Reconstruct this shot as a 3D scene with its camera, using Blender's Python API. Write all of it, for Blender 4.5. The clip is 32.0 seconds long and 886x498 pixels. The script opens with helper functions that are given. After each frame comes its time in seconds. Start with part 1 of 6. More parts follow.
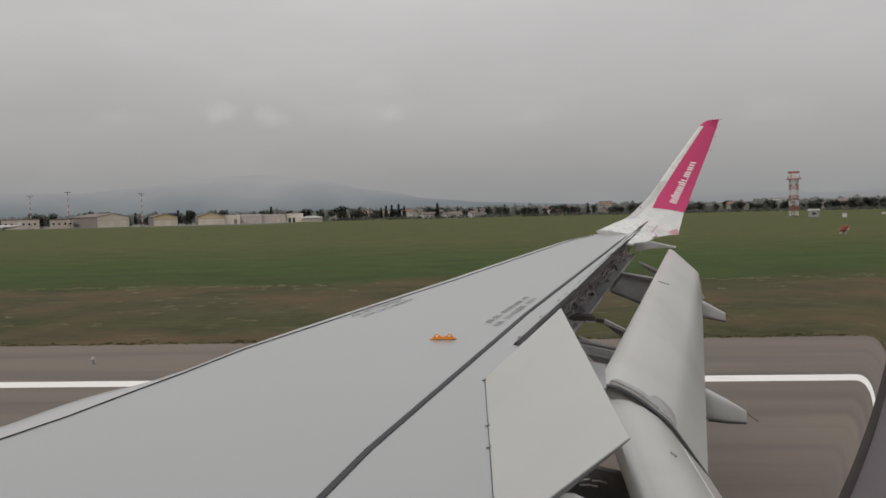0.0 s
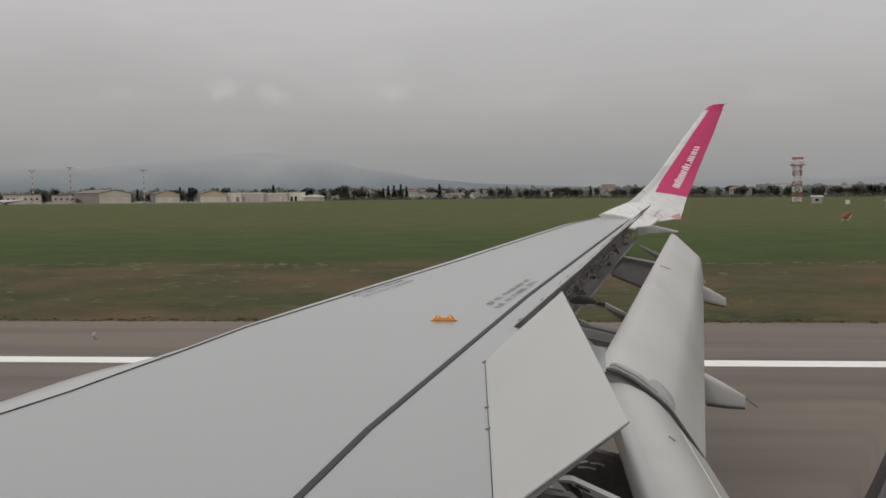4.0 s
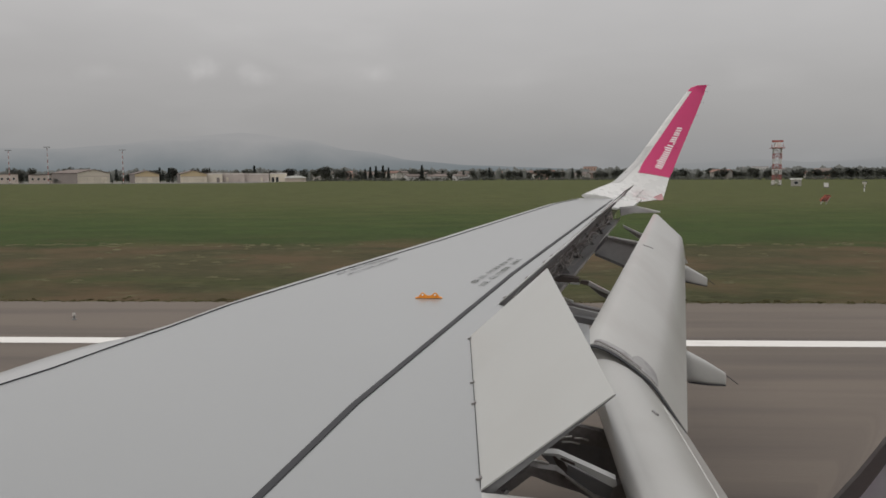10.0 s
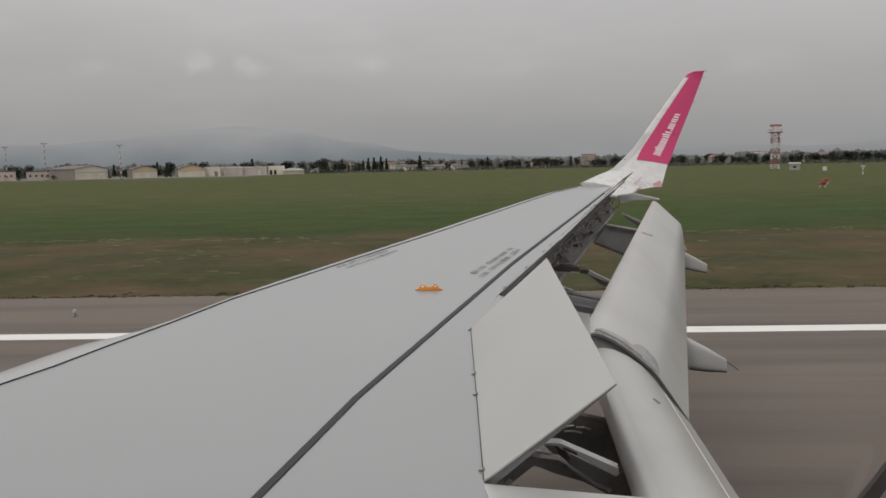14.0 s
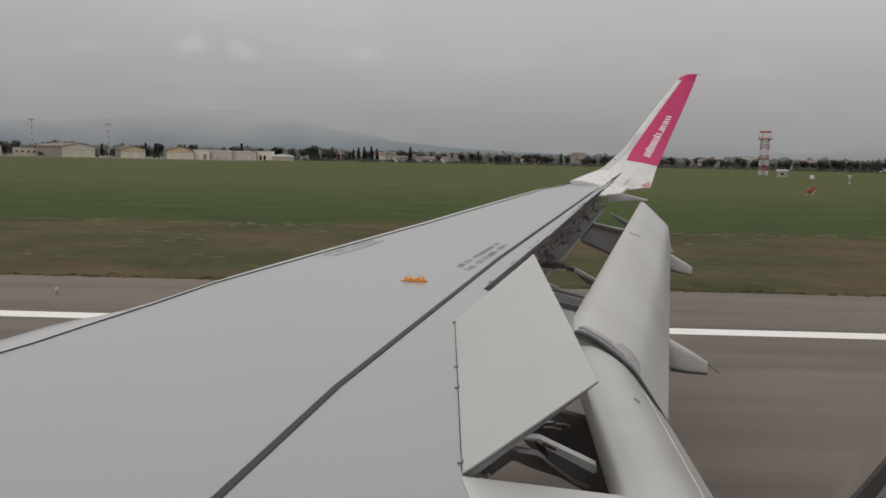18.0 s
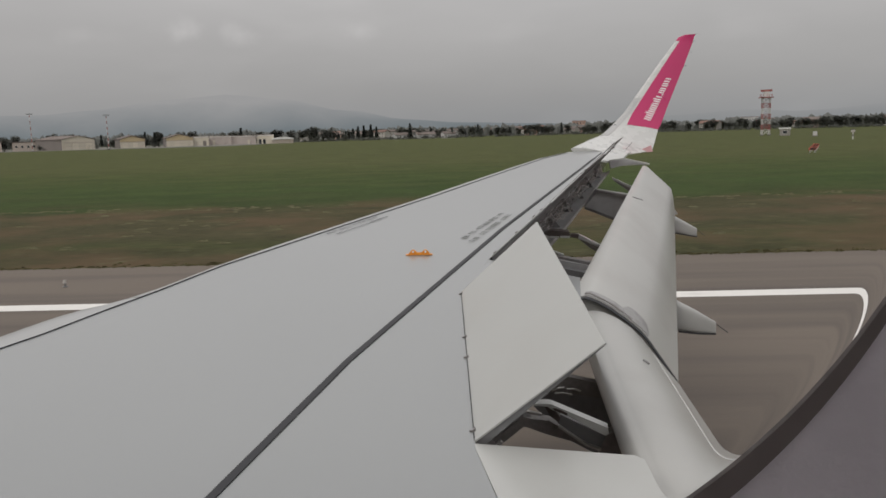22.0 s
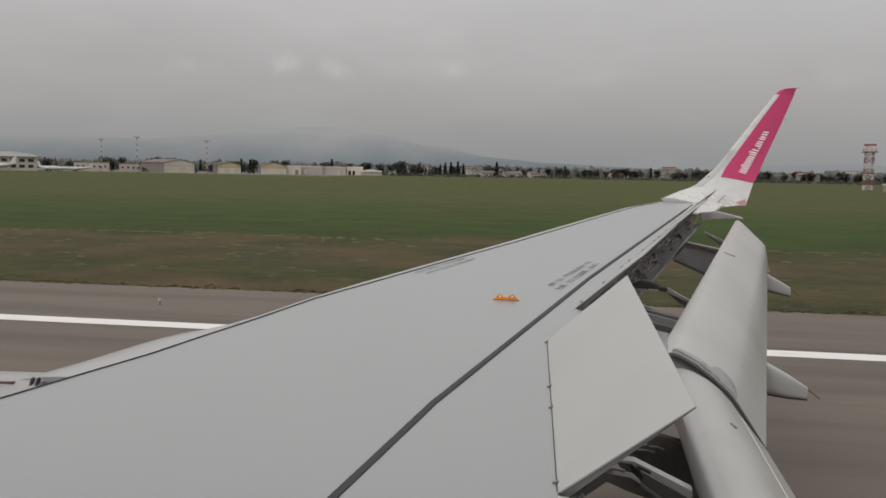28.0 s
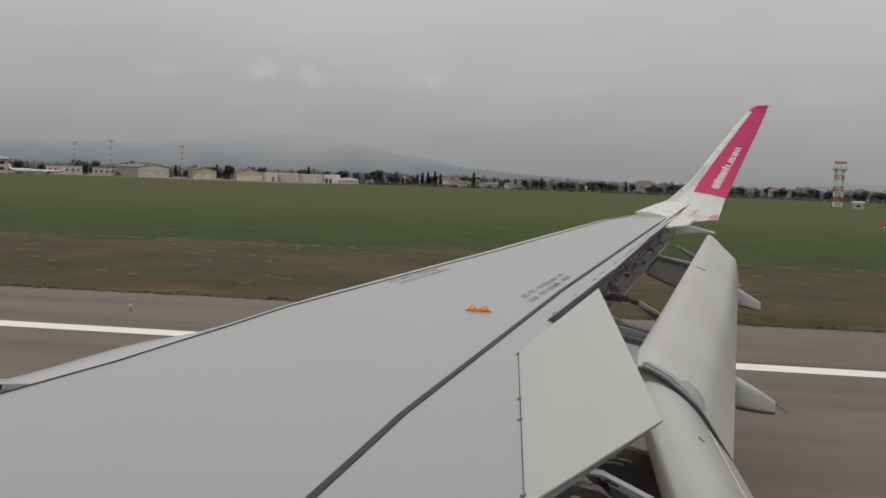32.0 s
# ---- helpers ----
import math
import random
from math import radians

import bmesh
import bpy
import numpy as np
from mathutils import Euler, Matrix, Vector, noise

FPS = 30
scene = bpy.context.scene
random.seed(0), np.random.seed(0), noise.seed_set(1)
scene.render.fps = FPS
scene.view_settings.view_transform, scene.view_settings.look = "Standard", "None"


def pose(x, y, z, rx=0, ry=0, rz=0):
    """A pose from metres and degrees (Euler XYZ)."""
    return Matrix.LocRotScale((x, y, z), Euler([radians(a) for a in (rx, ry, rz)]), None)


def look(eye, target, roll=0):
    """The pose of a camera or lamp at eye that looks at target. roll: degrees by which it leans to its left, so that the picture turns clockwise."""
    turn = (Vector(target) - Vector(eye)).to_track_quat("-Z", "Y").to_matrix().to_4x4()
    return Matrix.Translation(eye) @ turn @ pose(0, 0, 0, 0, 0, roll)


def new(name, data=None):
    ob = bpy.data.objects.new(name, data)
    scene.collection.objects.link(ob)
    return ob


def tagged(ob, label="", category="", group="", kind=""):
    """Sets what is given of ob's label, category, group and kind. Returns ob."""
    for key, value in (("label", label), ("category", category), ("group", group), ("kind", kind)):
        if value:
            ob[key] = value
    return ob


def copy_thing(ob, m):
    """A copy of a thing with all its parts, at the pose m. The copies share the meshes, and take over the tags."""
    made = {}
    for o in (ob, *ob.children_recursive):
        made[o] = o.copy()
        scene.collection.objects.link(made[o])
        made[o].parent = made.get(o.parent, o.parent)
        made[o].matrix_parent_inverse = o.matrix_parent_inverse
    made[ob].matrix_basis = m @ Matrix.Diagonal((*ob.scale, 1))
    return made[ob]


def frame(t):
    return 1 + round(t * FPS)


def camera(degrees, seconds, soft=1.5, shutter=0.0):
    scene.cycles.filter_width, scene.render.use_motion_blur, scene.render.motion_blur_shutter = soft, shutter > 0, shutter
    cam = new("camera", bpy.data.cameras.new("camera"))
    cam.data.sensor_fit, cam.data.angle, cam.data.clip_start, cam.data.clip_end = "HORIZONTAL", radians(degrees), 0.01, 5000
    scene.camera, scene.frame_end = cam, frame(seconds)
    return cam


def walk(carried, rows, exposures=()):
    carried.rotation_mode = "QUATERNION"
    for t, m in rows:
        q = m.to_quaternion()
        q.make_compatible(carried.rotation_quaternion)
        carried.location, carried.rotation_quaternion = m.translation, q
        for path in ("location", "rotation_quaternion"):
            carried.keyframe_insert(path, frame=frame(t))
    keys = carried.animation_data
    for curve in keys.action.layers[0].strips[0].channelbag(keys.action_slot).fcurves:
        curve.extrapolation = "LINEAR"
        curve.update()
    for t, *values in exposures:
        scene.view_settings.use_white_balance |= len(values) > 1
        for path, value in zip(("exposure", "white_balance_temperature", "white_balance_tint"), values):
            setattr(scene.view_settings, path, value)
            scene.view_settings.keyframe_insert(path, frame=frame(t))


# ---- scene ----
cam = camera(58.5, 32.0, soft=1.65)

PATH = [  # seconds, place in metres, yaw, pitch, roll in degrees
    (0, 0.0354, -0.0103, 4.5291, 3.758, -2.348, -1.305),
    (0.5, 0.0260, -0.0023, 4.5196, 3.509, -2.122, 0.579),
    (1, 0.0356, -0.0042, 4.5220, 3.349, -2.276, -0.276),
    (1.5, 0.0427, -0.0051, 4.5373, 3.382, -2.591, -2.452),
    (2, 0.0388, -0.0050, 4.5406, 2.915, -2.866, -1.228),
    (2.5, 0.0394, -0.0010, 4.5347, 2.239, -2.746, -0.273),
    (3, 0.0430, 0.0039, 4.5317, 1.854, -2.796, -0.688),
    (3.5, 0.0374, -0.0071, 4.5335, 3.527, -3.483, -1.273),
    (5.5, 0.0181, 0.0019, 4.5176, 2.442, -4.056, 1.991),
    (6, 0.0130, 0.0019, 4.5154, 1.653, -4.464, 1.962),
    (6.5, 0.0259, 0.0151, 4.5122, 1.331, -3.483, 1.506),
    (7, 0.0273, 0.0061, 4.5140, 1.755, -1.929, 0.437),
    (7.5, 0.0208, 0.0010, 4.5146, 2.142, -1.905, 1.464),
    (8, 0.0082, -0.0072, 4.5023, 2.878, -3.272, 1.750),
    (8.5, 0.0075, -0.0062, 4.4958, 3.076, -4.008, 1.071),
    (9, 0.0098, -0.0125, 4.5034, 3.346, -5.021, -0.818),
    (9.5, 0.0148, -0.0066, 4.5050, 2.779, -5.009, -0.751),
    (10, 0.0099, -0.0066, 4.5017, 2.601, -5.067, -0.243),
    (10.5, 0.0104, 0.0047, 4.4893, 2.093, -5.142, 0.607),
    (11, 0.0229, -0.0021, 4.5009, 2.095, -5.287, -0.103),
    (11.5, 0.0130, -0.0004, 4.4977, 2.310, -5.476, -1.265),
    (12, 0.0080, -0.0058, 4.5035, 2.474, -5.675, -0.116),
    (12.5, 0.0107, -0.0005, 4.5012, 2.281, -5.383, 0.047),
    (13, 0.0073, -0.0031, 4.4999, 2.328, -5.601, 0.139),
    (13.5, 0.0077, -0.0038, 4.5023, 2.515, -5.678, -0.286),
    (14, 0.0111, -0.0054, 4.5117, 2.572, -5.786, -1.201),
    (14.5, -0.0016, 0.0001, 4.4881, 2.398, -5.781, 1.857),
    (16.5, 0.0082, -0.0017, 4.5052, 1.981, -6.418, -0.499),
    (17, 0.0105, -0.0009, 4.5035, 2.413, -6.230, -0.583),
    (17.5, 0.0046, -0.0020, 4.5012, 2.094, -6.393, 0.636),
    (18, 0.0087, 0.0009, 4.5059, 1.615, -6.306, 1.196),
    (18.5, 0.0029, 0.0055, 4.4897, 1.755, -6.462, 1.418),
    (19, 0.0031, -0.0018, 4.4945, 2.325, -7.449, 0.270),
    (19.5, 0.0011, -0.0097, 4.4937, 2.890, -8.058, 0.018),
    (20, 0.0032, -0.0076, 4.4888, 3.066, -8.426, -0.344),
    (20.5, 0.0046, -0.0084, 4.4940, 2.873, -8.167, -0.531),
    (21, 0.0071, -0.0043, 4.4941, 2.261, -7.947, 0.033),
    (21.5, 0.0158, 0.0055, 4.4927, 1.497, -7.868, 0.171),
    (22, 0.0175, 0.0053, 4.4854, 1.984, -8.099, -1.621),
    (22.5, 0.0193, -0.0008, 4.4844, 2.632, -7.551, -0.949),
    (23, 0.0026, -0.0098, 4.4929, 3.705, -7.106, 0.107),
    (23.5, -0.0005, -0.0206, 4.4977, 4.543, -6.670, -0.340),
    (24, 0.0162, -0.0072, 4.5162, 2.427, -4.883, 0.540),
    (24.5, 0.0165, 0.0024, 4.5048, 1.949, -5.390, 0.874),
    (25, 0.0233, 0.0049, 4.5070, 1.853, -5.663, 0.140),
    (25.5, -0.0094, -0.0510, 4.5360, 5.536, -5.426, 1.558),
    (26, -0.0710, -0.0310, 4.5090, 9.340, -6.340, 0.880),
    (26.5, -0.0760, -0.0200, 4.5020, 9.630, -6.300, 1.020),
    (28.5, -0.0280, -0.1170, 4.5580, 7.130, -5.240, 1.480),
    (29, -0.0290, -0.1140, 4.5580, 6.800, -5.650, 2.070),
    (29.5, -0.0230, -0.0960, 4.5480, 6.540, -5.550, 1.940),
    (30, -0.0280, -0.0950, 4.5420, 6.490, -5.670, 1.810),
    (30.5, -0.0250, -0.1010, 4.5520, 6.670, -5.810, 1.350),
    (31, -0.0270, -0.1080, 4.5560, 6.520, -5.710, 1.640),
    (31.5, -0.0200, -0.0960, 4.5530, 6.200, -4.880, 2.150),
    (32, -0.0150, -0.0900, 4.5530, 6.130, -4.610, 2.100),
]


def eye_pose(x, y, z, yaw, pitch, roll):
    return pose(x, y, z, 0, 0, yaw) @ pose(0, 0, 0, 90 + pitch) @ pose(0, 0, 0, 0, 0, roll)


# the airliner and the eye in it lean a little against the level ground
LEAN = pose(0, 0, 4.5, -0.25) @ pose(0, 0, -4.5)
walk(cam, [(row[0], LEAN @ eye_pose(*row[1:])) for row in PATH], exposures=[(0.0, 0.0), (32.0, 0.0)])

# ---- light: an overcast afternoon ----
SUN_AZ, SUN_EL = 215.0, 42.0
world = bpy.data.worlds.new("overcast_sky")
scene.world = world
world.use_nodes = True
wn, wl = world.node_tree.nodes, world.node_tree.links
wn.clear()


def wnode(kind, **values):
    n = wn.new(kind)
    for key, value in values.items():
        n.inputs[key].default_value = value
    return n


CLOUDS = [(-19.2, 7.1, 1.7, 1.0, 0.22), (-15.6, 7.0, 1.5, 1.0, 0.20), (-7.4, 7.2, 1.9, 0.9, 0.12), (-25.5, 6.8, 2.4, 0.7, 0.07)]  # bearing, height, half width and height in degrees, gain
sky = wn.new("ShaderNodeTexSky")
sky.sky_type, sky.sun_disc = "NISHITA", False
sky.sun_elevation, sky.sun_rotation = radians(SUN_EL), radians(SUN_AZ)
sky.air_density, sky.dust_density = 1.5, 4.0
coord = wn.new("ShaderNodeTexCoord")
split = wn.new("ShaderNodeSeparateXYZ")
wl.new(coord.outputs["Generated"], split.inputs[0])
# cloud deck: dull at the horizon, brighter overhead
deck = wn.new("ShaderNodeValToRGB")
deck.color_ramp.elements[0].position, deck.color_ramp.elements[0].color = 0.0, (0.262, 0.268, 0.274, 1)
deck.color_ramp.elements[1].position, deck.color_ramp.elements[1].color = 1.0, (1.06, 1.045, 1.035, 1)
for at, col in ((0.05, (0.318, 0.314, 0.316)), (0.12, (0.398, 0.387, 0.386)), (0.24, (0.512, 0.497, 0.492)), (0.5, (0.76, 0.745, 0.735))):
    deck.color_ramp.elements.new(at).color = (*col, 1)
wl.new(split.outputs["Z"], deck.inputs[0])
# soft cloud shapes, flattened towards the horizon
stretch = wn.new("ShaderNodeMapping")
stretch.inputs["Scale"].default_value = (2.2, 2.2, 7.0)
wl.new(coord.outputs["Generated"], stretch.inputs[0])
puffs = wnode("ShaderNodeTexNoise", Scale=1.6, Detail=6.0, Roughness=0.5)
wl.new(stretch.outputs[0], puffs.inputs["Vector"])
shade = wn.new("ShaderNodeMapRange")
shade.inputs["From Min"].default_value, shade.inputs["From Max"].default_value = 0.3, 0.72
shade.inputs["To Min"].default_value, shade.inputs["To Max"].default_value = 0.955, 1.045
wl.new(puffs.outputs[0], shade.inputs[0])
# a few brighter billows low in the deck
billow = wnode("ShaderNodeTexNoise", Scale=2.6, Detail=3.5, Roughness=0.45)
wl.new(stretch.outputs[0], billow.inputs["Vector"])
lift = wn.new("ShaderNodeMapRange")
lift.interpolation_type = "SMOOTHSTEP"
lift.inputs["From Min"].default_value, lift.inputs["From Max"].default_value = 0.50, 0.78
lift.inputs["To Min"].default_value, lift.inputs["To Max"].default_value = 0.0, 0.06
wl.new(billow.outputs[0], lift.inputs[0])
# ragged little cumulus heads low over the mountain
ragged = wnode("ShaderNodeTexNoise", Scale=22.0, Detail=4.0, Roughness=0.55)
wl.new(coord.outputs["Generated"], ragged.inputs["Vector"])


def cumulus(before, az, el, wide, tall, gain):
    """One small bright cloud: a soft oval of sky broken up by the noise."""
    mp = wn.new("ShaderNodeMapping")
    mp.vector_type = "TEXTURE"
    mp.inputs["Location"].default_value = (math.sin(radians(az)) * math.cos(radians(el)), math.cos(radians(az)) * math.cos(radians(el)), math.sin(radians(el)))
    mp.inputs["Rotation"].default_value = (0.0, 0.0, radians(-az))
    mp.inputs["Scale"].default_value = (radians(wide), 1.0, radians(tall))
    wl.new(coord.outputs["Generated"], mp.inputs[0])
    far = wn.new("ShaderNodeVectorMath")
    far.operation = "LENGTH"
    wl.new(mp.outputs[0], far.inputs[0])
    edge = wn.new("ShaderNodeMath")
    edge.operation = "MULTIPLY_ADD"
    wl.new(ragged.outputs[0], edge.inputs[0])
    edge.inputs[1].default_value = 2.2
    wl.new(far.outputs["Value"], edge.inputs[2])
    soft = wn.new("ShaderNodeMapRange")
    soft.interpolation_type = "SMOOTHSTEP"
    soft.inputs["From Min"].default_value, soft.inputs["From Max"].default_value = 0.9, 2.2
    soft.inputs["To Min"].default_value, soft.inputs["To Max"].default_value = gain, 0.0
    wl.new(edge.outputs[0], soft.inputs[0])
    add = wn.new("ShaderNodeMath")
    add.operation = "ADD"
    wl.new(before, add.inputs[0])
    wl.new(soft.outputs[0], add.inputs[1])
    return add.outputs[0]


total = wn.new("ShaderNodeMath")
total.operation = "ADD"
wl.new(shade.outputs[0], total.inputs[0])
wl.new(lift.outputs[0], total.inputs[1])
heads = total.outputs[0]
for az, el, wide, tall, gain in CLOUDS:
    heads = cumulus(heads, az, el, wide, tall, gain)
cloud = wn.new("ShaderNodeVectorMath")
cloud.operation = "SCALE"
wl.new(deck.outputs[0], cloud.inputs[0])
wl.new(heads, cloud.inputs["Scale"])
thin = wn.new("ShaderNodeVectorMath")
thin.operation = "SCALE"
thin.inputs["Scale"].default_value = 0.006
wl.new(sky.outputs[0], thin.inputs[0])
both = wn.new("ShaderNodeVectorMath")
both.operation = "ADD"
wl.new(cloud.outputs[0], both.inputs[0])
wl.new(thin.outputs[0], both.inputs[1])
ground_of_sky = wnode("ShaderNodeBackground", Strength=1.0)
wl.new(both.outputs[0], ground_of_sky.inputs[0])
wout = wn.new("ShaderNodeOutputWorld")
wl.new(ground_of_sky.outputs[0], wout.inputs[0])

sun_data = bpy.data.lights.new("sun", "SUN")
sun_data.energy, sun_data.angle, sun_data.color = 0.8, radians(25), (1.0, 0.96, 0.9)
sun = new("sun", sun_data)
sun.matrix_world = look((0, 0, 60), (60 * math.sin(radians(SUN_AZ)) * -1, 60 * math.cos(radians(SUN_AZ)) * -1, 60 - 60 * math.tan(radians(SUN_EL))))


# ---- materials ----
def material(name, col, rough=0.6, metal=0.0, var=0.12, scale=4.0, stretch=(1, 1, 1), bump=0.0, bump_scale=60.0, dirt=None, dirt_scale=0.8, dirt_at=(0.55, 0.75), dirt_detail=8, per_object=0.0, coat=0.0, spec=0.5, emit=None, gloss_var=0.08):
    """Paint, metal or cloth with two scales of variation, optional stains and fine relief."""
    m = bpy.data.materials.new(name)
    m.use_nodes = True
    n, l = m.node_tree.nodes, m.node_tree.links
    b = n["Principled BSDF"]
    b.inputs["Metallic"].default_value = metal
    b.inputs["Coat Weight"].default_value = coat
    b.inputs["Coat Roughness"].default_value = 0.12
    b.inputs["Specular IOR Level"].default_value = spec
    tc = n.new("ShaderNodeTexCoord")
    mp = n.new("ShaderNodeMapping")
    mp.inputs["Scale"].default_value = stretch
    l.new(tc.outputs["Object"], mp.inputs[0])
    fine, broad = n.new("ShaderNodeTexNoise"), n.new("ShaderNodeTexNoise")
    fine.inputs["Scale"].default_value, fine.inputs["Detail"].default_value = scale * 6, 6
    broad.inputs["Scale"].default_value, broad.inputs["Detail"].default_value = scale * 0.35, 3
    l.new(mp.outputs[0], fine.inputs["Vector"])
    l.new(mp.outputs[0], broad.inputs["Vector"])
    add = n.new("ShaderNodeMath")
    add.operation = "ADD"
    l.new(fine.outputs[0], add.inputs[0])
    l.new(broad.outputs[0], add.inputs[1])
    level = n.new("ShaderNodeMapRange")
    level.inputs["From Min"].default_value, level.inputs["From Max"].default_value = 0.6, 1.4
    level.inputs["To Min"].default_value, level.inputs["To Max"].default_value = 1 - var, 1 + var
    l.new(add.outputs[0], level.inputs[0])
    value = level.outputs[0]
    if per_object:
        info = n.new("ShaderNodeObjectInfo")
        r = n.new("ShaderNodeMapRange")
        r.inputs["To Min"].default_value, r.inputs["To Max"].default_value = 1 - per_object, 1 + per_object
        l.new(info.outputs["Random"], r.inputs[0])
        mul = n.new("ShaderNodeMath")
        mul.operation = "MULTIPLY"
        l.new(value, mul.inputs[0])
        l.new(r.outputs[0], mul.inputs[1])
        value = mul.outputs[0]
    tint = n.new("ShaderNodeVectorMath")
    tint.operation = "SCALE"
    tint.inputs[0].default_value = col
    l.new(value, tint.inputs["Scale"])
    colour = tint.outputs[0]
    if dirt:
        spots = n.new("ShaderNodeTexNoise")
        spots.inputs["Scale"].default_value, spots.inputs["Detail"].default_value = dirt_scale, dirt_detail
        l.new(mp.outputs[0], spots.inputs["Vector"])
        mask = n.new("ShaderNodeMapRange")
        mask.inputs["From Min"].default_value, mask.inputs["From Max"].default_value = dirt_at
        l.new(spots.outputs[0], mask.inputs[0])
        mix = n.new("ShaderNodeMix")
        mix.data_type = "RGBA"
        l.new(mask.outputs[0], mix.inputs["Factor"])
        l.new(colour, mix.inputs["A"])
        mix.inputs["B"].default_value = (*dirt, 1)
        colour = mix.outputs["Result"]
    l.new(colour, b.inputs["Base Color"])
    rr = n.new("ShaderNodeMapRange")
    rr.inputs["From Min"].default_value, rr.inputs["From Max"].default_value = 0.6, 1.4
    rr.inputs["To Min"].default_value, rr.inputs["To Max"].default_value = max(0.02, rough - gloss_var), min(1, rough + gloss_var)
    l.new(add.outputs[0], rr.inputs[0])
    l.new(rr.outputs[0], b.inputs["Roughness"])
    if bump:
        tex = n.new("ShaderNodeTexNoise")
        tex.inputs["Scale"].default_value, tex.inputs["Detail"].default_value = bump_scale, 4
        l.new(mp.outputs[0], tex.inputs["Vector"])
        bp = n.new("ShaderNodeBump")
        bp.inputs["Strength"].default_value, bp.inputs["Distance"].default_value = bump, 0.02
        l.new(tex.outputs[0], bp.inputs["Height"])
        l.new(bp.outputs[0], b.inputs["Normal"])
    if emit:
        b.inputs["Emission Color"].default_value, b.inputs["Emission Strength"].default_value = (*emit[0], 1), emit[1]
    return m


WING_GREY = material("wing_grey_paint", (0.257, 0.2645, 0.268), 0.30, 0.0, 0.014, 0.25, stretch=(1, 0.4, 1), dirt=(0.243, 0.249, 0.250), dirt_scale=0.35, dirt_detail=2, dirt_at=(0.45, 0.85), coat=0.6, gloss_var=0.01)
PANEL_WHITE = material("control_surface_paint", (0.445, 0.445, 0.43), 0.36, 0.0, 0.03, 0.9, dirt=(0.405, 0.40, 0.38), dirt_scale=1.0, dirt_detail=3, dirt_at=(0.5, 0.95), coat=0.25, gloss_var=0.03)
SLAT_GREY = material("slat_paint", (0.36, 0.36, 0.362), 0.36, 0.0, 0.03, 0.9, coat=0.25, gloss_var=0.03)
EDGE_METAL = material("worn_leading_edge", (0.42, 0.415, 0.41), 0.4, 0.3, 0.12, 3.0, dirt=(0.32, 0.31, 0.30), dirt_scale=2.5)
FLAP_PAINT = material("flap_paint", (0.445, 0.44, 0.425), 0.32, 0.0, 0.04, 0.8, stretch=(0.6, 0.5, 0.6), dirt=(0.365, 0.35, 0.335), dirt_scale=2.2, dirt_detail=4, dirt_at=(0.48, 0.85), coat=0.1, gloss_var=0.02)
WHITE_PAINT = material("white_gloss_paint", (0.53, 0.527, 0.515), 0.3, 0.0, 0.03, 1.0, dirt=(0.46, 0.45, 0.435), dirt_scale=1.2, dirt_at=(0.6, 0.95), coat=0.4)
PINK = material("magenta_gloss_paint", (0.48, 0.012, 0.115), 0.35, 0.0, 0.04, 1.0, coat=0.15)
PALE_PINK = material("faded_pink_paint", (0.62, 0.36, 0.38), 0.4, 0.0, 0.05, 2.0)
PYLON_GREY = material("grimy_pylon_paint", (0.34, 0.33, 0.325), 0.45, 0.0, 0.06, 2.0, stretch=(0.3, 1, 1), dirt=(0.24, 0.225, 0.215), dirt_scale=3.0, dirt_at=(0.5, 0.75))
GROOVE = material("brown_groove_sealant", (0.10, 0.075, 0.07), 0.7, 0.0, 0.2, 6.0)
SEAL = material("dark_rubber_seal", (0.030, 0.030, 0.034), 0.7, 0.0, 0.15, 6.0)
BAY_METAL = material("primer_grey_metal", (0.26, 0.25, 0.25), 0.55, 0.2, 0.3, 5.0, dirt=(0.12, 0.11, 0.105), dirt_scale=4.0, dirt_at=(0.45, 0.7))
PANEL_GREY = material("grey_fairing_paint", (0.42, 0.415, 0.42), 0.45, 0.0, 0.10, 3.0, dirt=(0.20, 0.19, 0.185), dirt_scale=2.0, dirt_at=(0.5, 0.8))
FAIRING_GREY = material("pale_fairing_paint", (0.40, 0.40, 0.39), 0.4, 0.0, 0.05, 1.5, dirt=(0.33, 0.325, 0.31), dirt_scale=1.5, dirt_at=(0.5, 0.9), coat=0.2)
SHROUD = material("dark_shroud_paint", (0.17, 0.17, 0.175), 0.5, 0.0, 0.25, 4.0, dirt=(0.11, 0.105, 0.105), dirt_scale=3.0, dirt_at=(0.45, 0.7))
BAY_DARK = material("dirty_bay_metal", (0.215, 0.20, 0.195), 0.6, 0.1, 0.3, 6.0, dirt=(0.15, 0.13, 0.125), dirt_scale=7.0, dirt_at=(0.6, 0.75))
RUST = material("brown_primer_steel", (0.085, 0.068, 0.062), 0.5, 0.2, 0.2, 10.0)
SCUFFED = material("scuffed_alloy", (0.33, 0.322, 0.322), 0.5, 0.1, 0.2, 6.0, dirt=(0.22, 0.21, 0.208), dirt_scale=9.0, dirt_at=(0.5, 0.7))
STEEL = material("bare_steel", (0.42, 0.41, 0.40), 0.35, 0.7, 0.1, 8.0)
CABLE = material("cable_sleeve", (0.17, 0.135, 0.125), 0.6, 0.0, 0.3, 9.0, per_object=0.7)
PALE_WIRE = material("pale_wire_sleeve", (0.52, 0.47, 0.45), 0.5, 0.0, 0.2, 9.0, per_object=0.35)
ORANGE = material("orange_enamel", (0.70, 0.27, 0.03), 0.4, 0.0, 0.08, 20.0)
